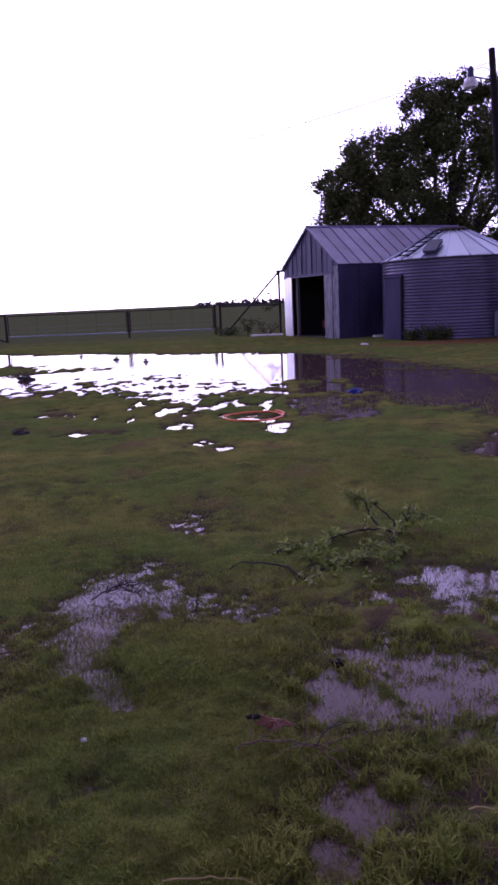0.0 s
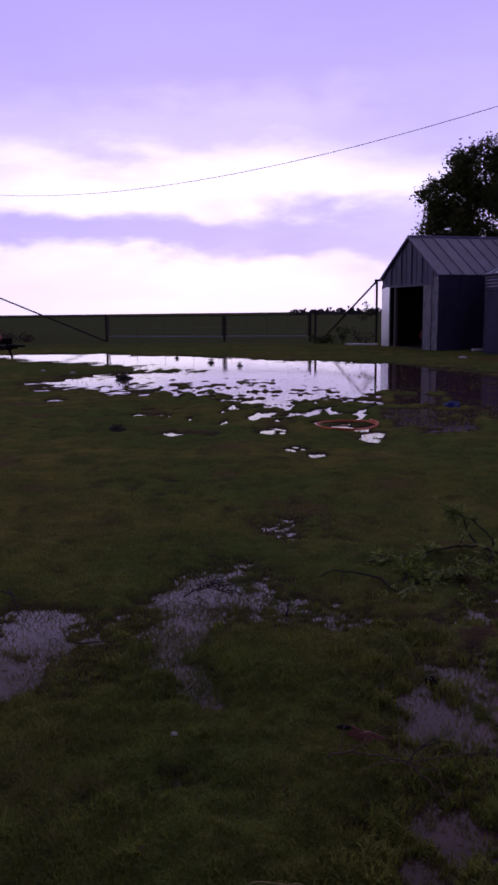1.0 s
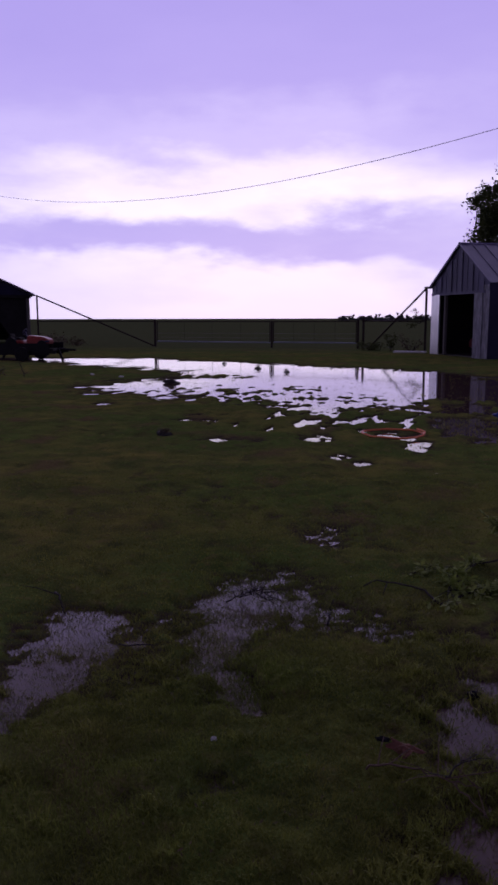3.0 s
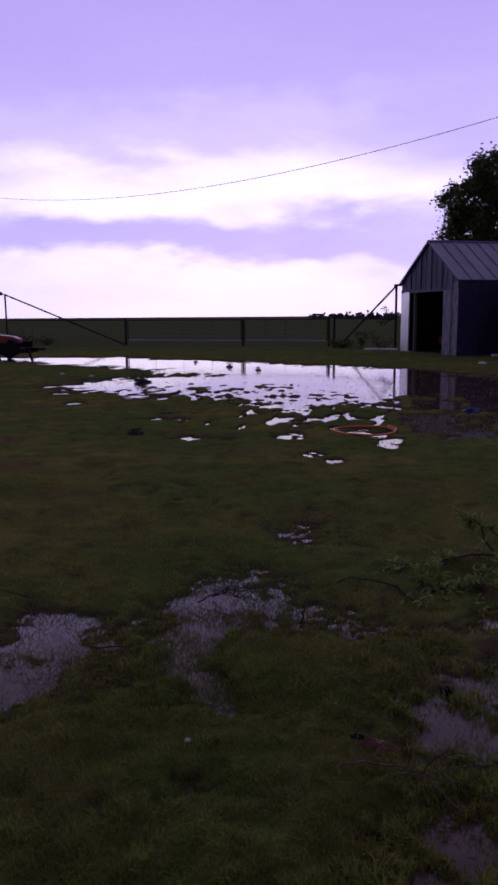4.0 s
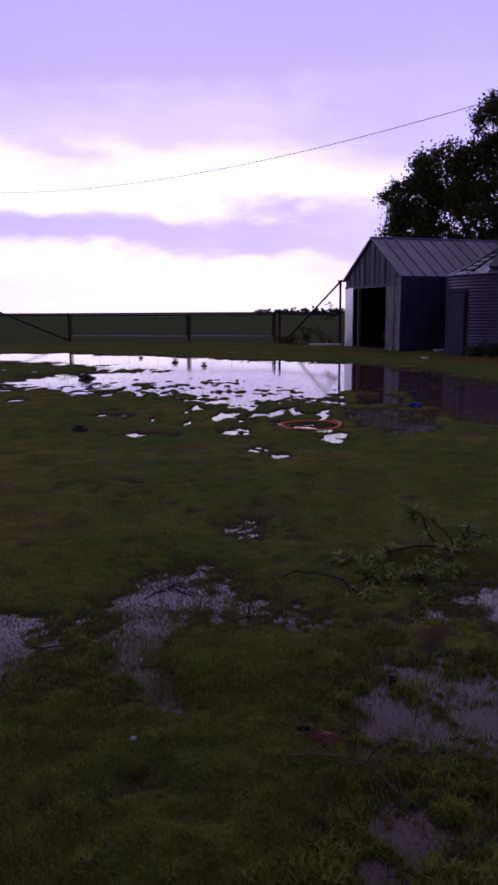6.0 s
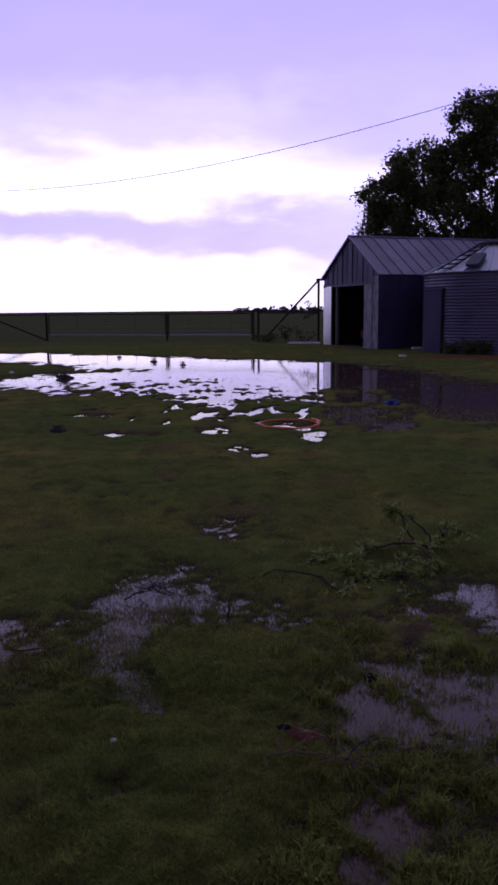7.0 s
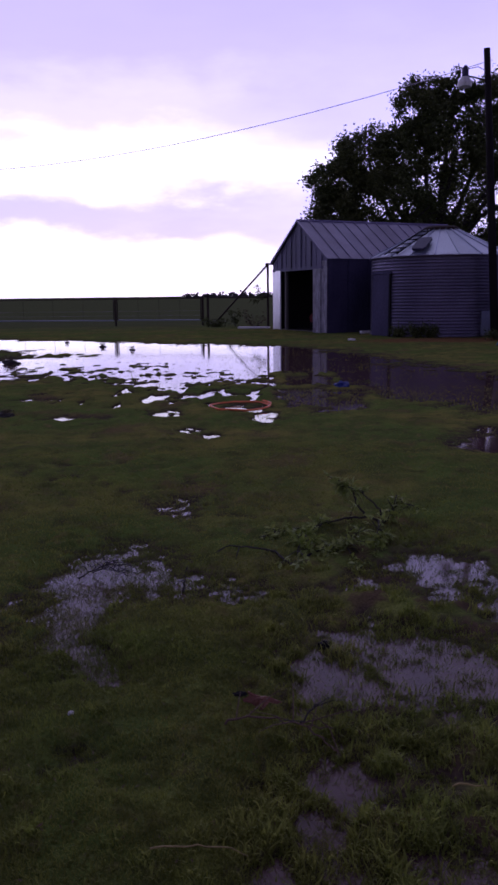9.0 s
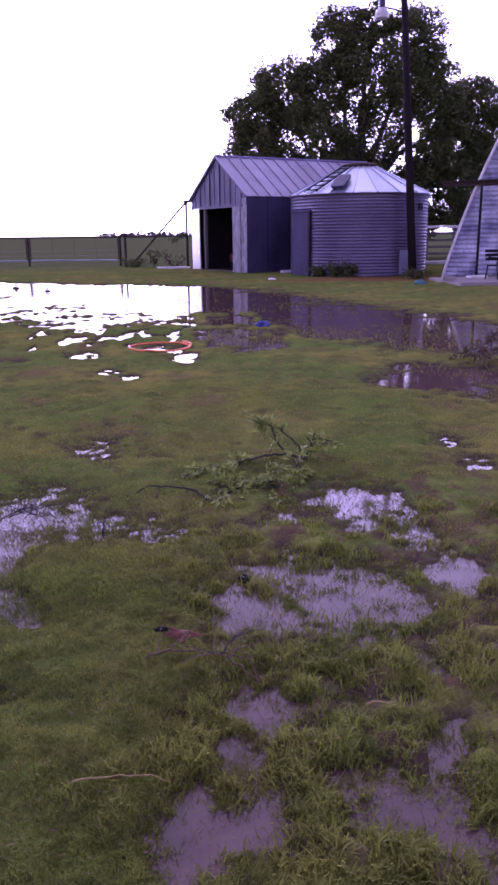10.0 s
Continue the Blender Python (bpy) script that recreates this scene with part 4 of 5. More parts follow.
def trailer():
    o = thing("flat_trailer", pose(-15.75, 28.6, 0.0, 0, 0, 3), "dark low flat trailer parked at the water's edge", "trailer")
    part("deck", Build().box(0.1, 2.3, -0.7, 0.7, 0.40, 0.48), M_BLACK, o, bevel=0.02)
    for y in (-0.76, 0.72):
        part("side_board", Build().box(0.05, 2.15, y, y + 0.04, 0.24, 0.7), M_BLACK, o, bevel=0.008)
        part("side_board", Build().box(0.05, 2.15, y - 0.012, y + 0.03, 0.42, 0.46), M_BLACK, o)
    part("frame_rail", Build().box(0.1, 2.4, -0.71, -0.62, 0.30, 0.4), M_BLACK, o)
    part("frame_rail", Build().box(0.1, 2.4, 0.62, 0.71, 0.30, 0.4), M_BLACK, o)
    part("drawbar", Build().tube([(2.3, 0, 0.45), (2.95, 0, 0.42)], 0.05, 6), M_BLACK, o)
    part("jack_stand", Build().tube([(2.35, -0.3, 0.5), (2.55, -0.35, 0.0)], 0.05, 6), M_BLACK, o)
    part("jack_stand", Build().tube([(0.2, -0.3, 0.5), (0.0, -0.35, 0.0)], 0.05, 6), M_BLACK, o)
    for y in (-0.9, 0.9):
        wheel(o, 1.1, y, 0.28, 0.2)
    m = thing("riding_mower", pose(-15.75, 28.6, 0.48, 0, 0, 3), "red riding mower standing on the trailer", "mower")
    part("hood", Build().prism([(1.0, -0.28, 0.18), (1.95, -0.28, 0.18), (1.98, -0.28, 0.34), (1.7, -0.28, 0.46), (1.05, -0.28, 0.52)], (0, 0.56, 0)), M_RED, m, bevel=0.05)
    part("headlight", Build().box(1.6, 1.97, -0.3, -0.28, 0.25, 0.32), M_TIN, m)
    part("fender", Build().prism([(0.15, -0.4, 0.2), (0.95, -0.4, 0.2), (0.9, -0.4, 0.32), (0.25, -0.4, 0.34)], (0, 0.8, 0)), M_RED, m, bevel=0.04)
    part("seat", Build().box(0.3, 0.7, -0.22, 0.22, 0.34, 0.42).box(0.25, 0.34, -0.22, 0.22, 0.4, 0.58), M_BLACK, m, bevel=0.03)
    part("steering_column", Build().tube([(1.0, 0, 0.35), (0.86, 0, 0.66)], 0.03, 6), M_TIN, m)
    part("steering_wheel", Build().tube([(0.86 + 0.06 * math.sin(a), 0.16 * math.cos(a), 0.66 + 0.12 * math.sin(a)) for a in [0.5236 * k for k in range(13)]], 0.02, 6), M_TIN, m)
    for y in (-0.4, 0.4):
        wheel(m, 0.45, y, 0.22, 0.2)
        wheel(m, 1.7, y * 0.9, 0.17, 0.14)


trailer()


def shed_mower():
    m = thing("riding_mower", pose(3.6, 34.4, 0.09, 0, 0, 200), "dull red riding mower parked inside the shed", "mower")
    part("hood", Build().prism([(0.0, -0.28, 0.3), (0.8, -0.28, 0.3), (0.84, -0.28, 0.55), (0.7, -0.28, 0.7), (0.0, -0.28, 0.75)], (0, 0.56, 0)), M_DKRED, m, bevel=0.04)
    part("fender", Build().box(-0.85, 0.0, -0.4, 0.4, 0.35, 0.55), M_DKRED, m, bevel=0.05)
    part("seat", Build().box(-0.6, -0.2, -0.22, 0.22, 0.55, 0.65), M_BLACK, m, bevel=0.03)
    for y in (-0.4, 0.4):
        wheel(m, -0.5, y, 0.24, 0.2)
        wheel(m, 0.55, y * 0.9, 0.18, 0.14)


shed_mower()


# ---- loose things on the lawn ----
def gh(x, y):
    return float(height(np.array([x]), np.array([y]))[0])


def hose():
    pts = []
    for k in range(41):
        a = 6.28319 * k / 36
        r = 0.43 + 0.012 * math.sin(3 * a + 1) + (0.02 if k > 36 else 0)
        x, y = -0.165 + r * math.cos(a), 10.85 + r * 1.02 * math.sin(a)
        pts.append((x, y, max(gh(x, y), 0.0) * 0.4 + 0.034 + 0.025 * (k > 36)))
    tagged(part("garden_hose", Build().tube(pts, 0.014, 7), M_HOSE, smooth=True), "orange hose loop lying in wet grass", "hose")


hose()


def lump(name, x, y, rx, ry, rz, mat, label, cat, seed, sink=0.2):
    rng = np.random.default_rng(seed)
    bm = bmesh.new()
    bmesh.ops.create_icosphere(bm, subdivisions=3, radius=1)
    off = Vector(rng.random(3) * 50)
    for v in bm.verts:
        k = 1 + 0.5 * noise.noise(v.co * 1.6 + off) + 0.25 * noise.noise(v.co * 4 + off)
        v.co = Vector((v.co.x * rx * k, v.co.y * ry * k, max(v.co.z * rz * k, -rz * sink)))
    me = bpy.data.meshes.new(name)
    bm.to_mesh(me)
    bm.free()
    me.materials.append(mat)
    o = new(name, me)
    o.location = (x, y, max(gh(x, y), 0) + rz * sink * 0.6)
    return tagged(o, label, cat)


lump("blue_bucket_lid", 1.59, 13.07, 0.13, 0.11, 0.075, M_BLUE, "crumpled dark blue plastic piece on the grass", "plastic", 3)
lump("white_scrap", -0.73, 2.64, 0.014, 0.012, 0.01, M_WHITE, "tiny white scrap in the grass", "litter", 4)
lump("dark_clod", 0.29, 3.24, 0.028, 0.02, 0.03, M_BLACK, "small black clod in a puddle", "clod", 5)
lump("white_scrap", 3.5, 26.2, 0.13, 0.09, 0.07, M_WHITE, "small white scrap near the shed", "litter", 6)
lump("white_scrap", -7.79, 20.45, 0.07, 0.05, 0.04, M_WHITE, "small white scrap on the lawn", "litter", 7)
lump("white_scrap", -8.69, 20.56, 0.06, 0.05, 0.03, M_WHITE, "small white scrap on the lawn", "litter", 8)
lump("teal_rag", 7.55, 22.8, 0.2, 0.12, 0.12, material("teal_cloth", (0.08, 0.2, 0.22), 0.8), "pale teal rag lying on the grass", "rag", 9)
b = part("concrete_block", Build().box(-0.28, 0.28, -0.1, 0.1, 0, 0.12), M_WHITE, bevel=0.015)
b.matrix_world = pose(4.72, 30.6, 0.04, 0, 0, 15)
tagged(b, "pale flat block between shed and bin", "block")


def twig(name, pts, r, mat, label, forks=0, seed=1, cat="stick"):
    rng = np.random.default_rng(seed)
    pts = [Vector((x, y, max(gh(x, y), 0.0) + z)) for x, y, z in pts]
    fine = []
    for a, c in zip(pts, pts[1:]):
        for k in range(4):
            fine.append(a.lerp(c, k / 4) + Vector(rng.normal(size=3) * r * 0.8))
    fine.append(pts[-1])
    n = len(fine)
    o = thing(name, pose(*pts[0]), label, cat)
    z = pts[0].copy()
    part("stem", Build().tube([p - z for p in fine], [r * (1 - 0.6 * i / n) for i in range(n)], 6), mat, o, smooth=True)
    for k in range(forks):
        p = fine[int(rng.integers(1, n - 1))] - z
        d = Vector((rng.normal() * 0.12, rng.normal() * 0.1, 0.03 + 0.05 * rng.random())) * (0.6 if forks > 8 else 1.0)
        part("side_twig", Build().tube([p, p + d * 0.6 + Vector((0, 0, 0.01)), p + d], [r * 0.6, r * 0.4, r * 0.2], 5), mat, o)
    return o


M_STRAW = material("pale_straw", (0.30, 0.23, 0.08), 0.7, 0, 0.25, 8, 60, 0.1)
M_STEM = material("dead_brown_stem", (0.13, 0.075, 0.05), 0.75, 0, 0.3, 8, 60, 0.2)
M_DEADLEAF = material("dead_red_leaf", (0.14, 0.042, 0.024), 0.6, 0, 0.35, 25, 90, 0.3, (0.22, 0.10, 0.055), 0.5)
twig("twig", [(-0.145, 2.51, 0.03), (-0.06, 2.53, 0.05), (0.05, 2.51, 0.055), (0.15, 2.49, 0.05), (0.25, 2.50, 0.04)], 0.0042, M_STEM, "forked dead brown twig lying on wet grass", 7, 2)
twig("twig", [(0.15, 2.49, 0.05), (0.21, 2.43, 0.04), (0.26, 2.36, 0.03)], 0.0036, M_STEM, "thin brown twig lying on wet grass", 2, 3)
twig("twig", [(0.13, 2.50, 0.05), (0.17, 2.53, 0.09), (0.19, 2.54, 0.11), (0.24, 2.56, 0.12)], 0.004, M_BARK, "dark twig end sticking up", 2, 4)
twig("straw_stalk", [(-0.334, 1.868, 0.03), (-0.2, 1.873, 0.04), (-0.11, 1.87, 0.045), (-0.062, 1.873, 0.035)], 0.0027, M_STRAW, "pale dry stalk lying on the grass", 0, 5)
twig("straw_stalk", [(0.58, 2.13, 0.06), (0.67, 2.12, 0.07)], 0.004, M_STRAW, "short pale stalk in the grass", 0, 6)
twig("upright_stick", [(-0.41, 3.93, 0.0), (-0.40, 3.93, 0.07), (-0.385, 3.94, 0.14)], 0.008, M_BARK, "thin dark stick standing in the puddle", 1, 7)
twig("dead_twig_heap", [(-1.02, 4.13, 0.02), (-0.92, 4.17, 0.06), (-0.84, 4.18, 0.08), (-0.7, 4.18, 0.02)], 0.0045, M_BARK, "heap of dead dark twigs in a puddle", 26, 8)
twig("dead_twig_heap", [(-0.96, 4.22, 0.02), (-0.86, 4.16, 0.07), (-0.74, 4.14, 0.02)], 0.004, M_BARK, "heap of dead dark twigs in a puddle", 22, 9)
twig("twig", [(-2.0, 3.95, 0.06), (-1.93, 3.87, 0.05), (-1.88, 3.81, 0.0)], 0.007, M_BARK, "dark twig at the edge of a puddle", 1, 10)
twig("twig", [(-1.42, 3.43, 0.02), (-1.24, 3.44, 0.03)], 0.005, M_BARK, "thin dark twig in a puddle", 0, 11)
lf = Build()
# a curled leaf: lobed outline round a raised midrib, with some thickness
rim = []
for k in range(22):
    a = 6.28319 * k / 22
    r = 1.0 + 0.22 * math.cos(5 * a + 0.6) + 0.10 * math.cos(9 * a)
    rim.append((0.072 * r * math.cos(a), 0.034 * r * math.sin(a), 0.012 + 0.016 * math.cos(2 * a + 0.7) + 0.010 * math.sin(5 * a)))
mids = [(0.036 * math.cos(6.28319 * k / 22), 0.012 * math.sin(6.28319 * k / 22), 0.026 + 0.006 * math.sin(6.28319 * 3 * k / 22)) for k in range(22)]
for dz, flip in ((0.0, False), (-0.003, True)):
    ring = [(x, y, z + dz) for x, y, z in rim + mids] + [(0.0, 0.0, 0.03 + dz)]
    fs = [(k, (k + 1) % 22, 22 + (k + 1) % 22, 22 + k) for k in range(22)] + [(22 + k, 22 + (k + 1) % 22, 44) for k in range(22)]
    lf.add(ring, [tuple(reversed(f)) for f in fs] if flip else fs)
lf.f += [(k, 45 + k, 45 + (k + 1) % 22, (k + 1) % 22) for k in range(22)]
dl = part("dead_leaf", lf, M_DEADLEAF)
dl.matrix_world = pose(-0.01, 2.69, gh(-0.01, 2.69) + 0.024, 14, 6, -12) @ Matrix.Scale(0.88, 4)
tagged(dl, "curled reddish brown dead leaf on the grass", "leaf")
lump("dark_clod", -0.09, 2.7, 0.026, 0.012, 0.012, M_BLACK, "small black clod beside a dead leaf", "clod", 12).location.z += 0.035


def leafy(name, base, stems, n_leaf, leaf, seed, label, mat=None, cat="branch", r=0.014, droop=1.0):
    """A fallen or growing branch: tapered stems with pointed leaves along them."""
    rng = np.random.default_rng(seed)
    o = thing(name, pose(*base), label, cat)
    P, A = [], []
    for st in stems:
        st = [Vector(p) for p in st]
        fine = [a.lerp(c, k / 5) + Vector(rng.normal(size=3) * r * 0.5) for a, c in zip(st, st[1:]) for k in range(5)] + [st[-1]]
        n = len(fine)
        part("stem", Build().tube(fine, [r * (1 - 0.75 * i / n) for i in range(n)], 6), M_BARK, o, smooth=True)
        for k in range(n_leaf):
            i = int(rng.integers(max(1, n // 3), n))
            P.append(fine[i] + Vector(rng.normal(size=3)) * leaf * 0.5)
            A.append(rng.normal(size=3) + np.array([0, 0, 0.25]))
    P, A = np.array(P), np.array(A)
    P[:, 2] = np.maximum(P[:, 2], 0.015)
    A /= np.linalg.norm(A, axis=1)[:, None]
    B = np.cross(A, rng.normal(size=A.shape))
    B /= np.linalg.norm(B, axis=1)[:, None]
    C = np.cross(A, B)
    s = leaf * (0.6 + 0.7 * rng.random((len(P), 1)))
    v = np.stack([P, P + A * s * 0.5 + B * s * 0.17 + C * s * 0.06, P + A * s - np.array([0, 0, 0.2]) * s * droop, P + A * s * 0.5 - B * s * 0.17 + C * s * 0.06], 1).reshape(-1, 3)
    soup("leaves", v, np.arange(len(v)).reshape(-1, 4), mat or M_BRANCHLEAF, o)
    return o


def fallen_branch():
    """A torn-off branch: dark stems out of one broken butt, sprays of long leaves at their ends."""
    rng = np.random.default_rng(21)
    o = thing("fallen_branch", pose(0.87, 5.0, 0.0), "fallen branch with pale green leaf sprays lying on the lawn", "branch")
    limbs = [
        # path of the stem, radius, sprays: centre offset, spread, leaves
        ([(0.06, 0.1, 0.02), (-0.12, 0.0, 0.10), (-0.19, 0.0, 0.20), (-0.22, 0.0, 0.30)], 0.010, [((-0.29, 0.0, 0.31), 0.05, 46), ((-0.34, 0.0, 0.34), 0.035, 30), ((-0.2, 0.0, 0.30), 0.04, 30)]),
        ([(0.0, 0.0, 0.06), (-0.03, 0.0, 0.15), (-0.12, 0.0, 0.24), (-0.17, 0.0, 0.29)], 0.008, [((-0.14, 0.0, 0.27), 0.03, 16)]),
        ([(0.02, 0.05, 0.03), (0.04, 0.0, 0.14), (0.1, 0.02, 0.20), (0.18, 0.0, 0.18)], 0.009, [((0.03, 0.0, 0.15), 0.05, 34), ((0.11, 0.0, 0.19), 0.045, 34), ((0.19, 0.0, 0.15), 0.04, 24)]),
        ([(0.0, 0.05, 0.04), (-0.1, 0.1, 0.05), (-0.20, -0.19, 0.05), (-0.32, -0.34, 0.04)], 0.010, [((-0.28, -0.45, 0.06), 0.07, 46), ((-0.38, -0.5, 0.05), 0.07, 46), ((-0.36, -0.68, 0.04), 0.06, 30), ((-0.25, -0.62, 0.04), 0.05, 20)]),
        ([(0.0, 0.0, 0.06), (-0.06, -0.15, 0.12), (-0.1, -0.35, 0.10)], 0.007, [((-0.1, -0.28, 0.11), 0.05, 50), ((-0.12, -0.45, 0.06), 0.055, 50)]),
        ([(-0.12, 0.05, 0.08), (-0.26, 0.02, 0.09), (-0.42, -0.05, 0.07), (-0.55, -0.25, 0.05), (-0.62, -0.5, 0.04)], 0.008,
         [((-0.24, 0.02, 0.08), 0.05, 34), ((-0.40, 0.0, 0.06), 0.06, 40), ((-0.48, -0.08, 0.06), 0.06, 40), ((-0.62, -0.36, 0.06), 0.08, 56), ((-0.60, -0.55, 0.05), 0.08, 56), ((-0.64, -0.78, 0.03), 0.07, 36)]),
        ([(-0.45, -0.08, 0.06), (-0.6, -0.12, 0.06), (-0.74, -0.17, 0.05), (-0.83, -0.22, 0.04)], 0.006, [((-0.72, -0.17, 0.05), 0.055, 44), ((-0.82, -0.23, 0.04), 0.035, 24)]),
        ([(-0.45, -0.45, 0.04), (-0.68, -0.73, 0.03), (-0.76, -0.58, 0.06), (-0.90, -0.53, 0.07), (-1.04, -0.47, 0.07), (-1.15, -0.55, 0.03)], 0.008, []),
        ([(-0.98, -0.5, 0.06), (-1.0, -0.62, 0.03)], 0.004, []),
        ([(0.12, 0.12, 0.0), (0.05, 0.0, 0.12), (0.08, -0.03, 0.26)], 0.007, []),
        ([(0.0, 0.02, 0.04), (0.06, -0.05, 0.16), (0.02, -0.02, 0.23)], 0.006, []),
    ]
    leaves, at = [], []
    for path, r, sprays in limbs:
        path = [Vector(p) for p in path]
        fine = [a.lerp(c, k / 4) + Vector(rng.normal(size=3) * r * 0.35) for a, c in zip(path, path[1:]) for k in range(4)] + [path[-1]]
        n = len(fine)
        part("stem", Build().tube(fine, [r * (1 - 0.6 * i / n) for i in range(n)], 7), M_BARK, o, smooth=True)
        for c, spread, count in sprays:
            c = Vector(c)
            near = min(fine, key=lambda p: (p - c).length)
            shoots = [c + Vector(rng.normal(size=3) * spread * 0.8) for k in range(5)]
            for e in shoots:
                e.z = max(e.z, 0.012)
            tw = Build()
            for e in shoots:
                tw.tube([near, near.lerp(e, 0.5) + Vector((0, 0, 0.01)), e], [0.003, 0.0024, 0.0014], 4)
            part("twig", tw, M_BARK, o)
            for k in range(int(count * 1.6)):
                e = shoots[int(rng.integers(0, 5))]
                out = (e - near).normalized() if (e - near).length > 1e-4 else Vector((0, 0, 1))
                leaves.append(near.lerp(e, 0.55 + 0.5 * rng.random()) + Vector(rng.normal(size=3) * 0.006))
                at.append(np.array(out) * 0.5 + rng.normal(size=3) * np.array([0.75, 0.75, 0.45]))
    P, A = np.array(leaves), np.array(at)
    A /= np.linalg.norm(A, axis=1)[:, None]
    B = np.cross(A, np.array([0.0, 0.0, 1.0]) + 0.5 * rng.normal(size=A.shape))
    B /= np.linalg.norm(B, axis=1)[:, None]
    C = np.cross(B, A)
    s = 0.062 * (0.6 + 0.7 * rng.random((len(P), 1)))
    P[:, 2] = np.maximum(P[:, 2], 0.012)
    # a leaf: folded along its midrib, in two halves
    tip = P + A * s - C * s * 0.12
    rib = P + A * s * 0.5
    v = np.stack([P, rib + B * s * 0.16 + C * s * 0.07, rib, rib - B * s * 0.16 + C * s * 0.07, tip], 1).reshape(-1, 3)
    v[:, 2] = np.maximum(v[:, 2], 0.006)
    i = np.arange(len(P))[:, None] * 5
    soup("leaves", v, np.concatenate([i + np.array([[0, 2, 1]]), i + np.array([[2, 4, 1]]), i + np.array([[0, 3, 2]]), i + np.array([[3, 4, 2]])]), M_BRANCHLEAF, o)


fallen_branch()
M_BROWNLEAF = material("wilted_leaf", (0.11, 0.10, 0.045), 0.6, 0, 0.3, 10, 40, 0, (0.14, 0.085, 0.05), 0.5, island="island")
leafy("fallen_branch", (3.95, 9.1, 0.03), [[(0, 0, 0.05), (-0.2, -0.1, 0.16), (-0.45, 0.0, 0.06)], [(0, 0, 0.05), (0.2, 0, 0.3), (0.35, 0.1, 0.42)], [(0, 0, 0.1), (0.3, -0.2, 0.25), (0.6, -0.2, 0.2)], [(0, 0, 0.1), (0.1, -0.3, 0.12), (0, -0.5, 0.05)],
      [(0, 0, 0.1), (0.05, 0.1, 0.3), (0.6, 0.2, 0.5)], [(-0.1, 0, 0.1), (-0.2, -0.3, 0.1), (-0.3, -0.5, 0.05)]], 90, 0.09, 24, "heap of wilted brown leafy branches in the water", M_BROWNLEAF)
for k, (x, y, sc) in enumerate(((5.4, 27.75, 0.36), (5.95, 27.3, 0.46), (6.4, 27.05, 0.42))):
    leafy("weed_bush", (x, y, 0.03), [[(0, 0, 0), (0.3 * sc * math.cos(a), 0.3 * sc * math.sin(a), 0.45 * sc), (0.62 * sc * math.cos(a), 0.62 * sc * math.sin(a), (0.55 + 0.3 * (i % 3)) * sc)] for i, a in enumerate([0.7 * j for j in range(9)])],
          70, 0.11, 30 + k, "dark green weeds growing against the bin", M_LEAF, "bush", 0.012)
leafy("weed_bush", (8.25, 25.3, 0.03), [[(0, 0, 0), (0.2 * math.cos(a), 0.2 * math.sin(a), 0.2), (0.4 * math.cos(a), 0.4 * math.sin(a), 0.22)] for a in [0.9 * j for j in range(7)]], 60, 0.12, 37, "low weeds at the foot of the pole", M_LEAF, "bush", 0.01)
leafy("weed_bush", (-1.6, 38.6, 0.03), [[(0, 0, 0), (0.3 * math.cos(a), 0.3 * math.sin(a), 0.25), (0.6 * math.cos(a), 0.6 * math.sin(a), 0.3)] for a in [0.9 * j for j in range(7)]], 60, 0.16, 38, "low weeds at the gate post", M_LEAF, "bush", 0.01)
leafy("weed_bush", (-0.6, 38.0, 0.03), [[(0, 0, 0), (0.1 * math.cos(a), 0.1, 0.4), (0.3 * math.cos(a), 0.1, 0.75)] for a in [0.9 * j for j in range(5)]], 40, 0.16, 39, "tall weeds beside the gate", M_LEAF, "bush", 0.01)
leafy("weed_bush", (0.35, 37.2, 0.03), [[(0, 0, 0), (0.3 * math.cos(a), 0.1, 0.3), (0.6 * math.cos(a), 0.1, 0.5 + 0.1 * j)] for j, a in enumerate([0.9 * j for j in range(5)])], 30, 0.15, 40, "tangle of dry weeds and sticks by the shed", M_BROWNLEAF, "bush", 0.02)
leafy("caught_branch", (0.75, 36.6, 1.3), [[(0.2, 0, 0.2), (-0.1, 0, 0.25), (-0.5, 0, 0.05)], [(0.2, 0, 0.2), (-0.1, 0, 0.4), (-0.35, 0, 0.65)], [(0.2, 0, 0.2), (-0.2, 0, 0.1), (-0.55, 0, -0.15)]], 40, 0.14, 41, "dry branch caught on the brace pipe", M_LEAF, "branch", 0.02)
for k, (x, y, sc) in enumerate(((-20.7, 42.6, 1.0), (-19.7, 42.1, 0.8), (-18.8, 42.5, 0.55))):
    leafy("weed_bush", (x, y, 0.03), [[(0, 0, 0), (0.3 * sc * math.cos(a), 0.2 * sc * math.sin(a), 0.35 * sc), (0.7 * sc * math.cos(a), 0.4 * sc * math.sin(a), (0.4 + 0.14 * (j % 4)) * sc)] for j, a in enumerate([0.8 * j for j in range(8)])],
          34, 0.15, 80 + k, "dark brushy weeds growing beside the open barn", M_BROWNLEAF, "bush", 0.014)
for k, (x, y, sc) in enumerate(((-12.0, 20.6, 0.5), (-11.5, 20.2, 0.4))):
    leafy("weed_clump", (x, y, 0.04), [[(0, 0, 0), (0.3 * sc * math.cos(a), 0.2 * sc, 0.3 * sc), (0.6 * sc * math.cos(a), 0.3 * sc, 0.45 * sc)] for a in [0.8 * j for j in range(7)]],
          22, 0.09, 86 + k, "low clump of dead weeds on the lawn", M_BROWNLEAF, "weeds", 0.008)
twig("weed_stalk", [(-10.5, 20.0, 0.0), (-10.56, 20.0, 0.22), (-10.66, 20.0, 0.42)], 0.014, M_BARK, "leaning dead weed stalk on the lawn", 5, 88, "weed")
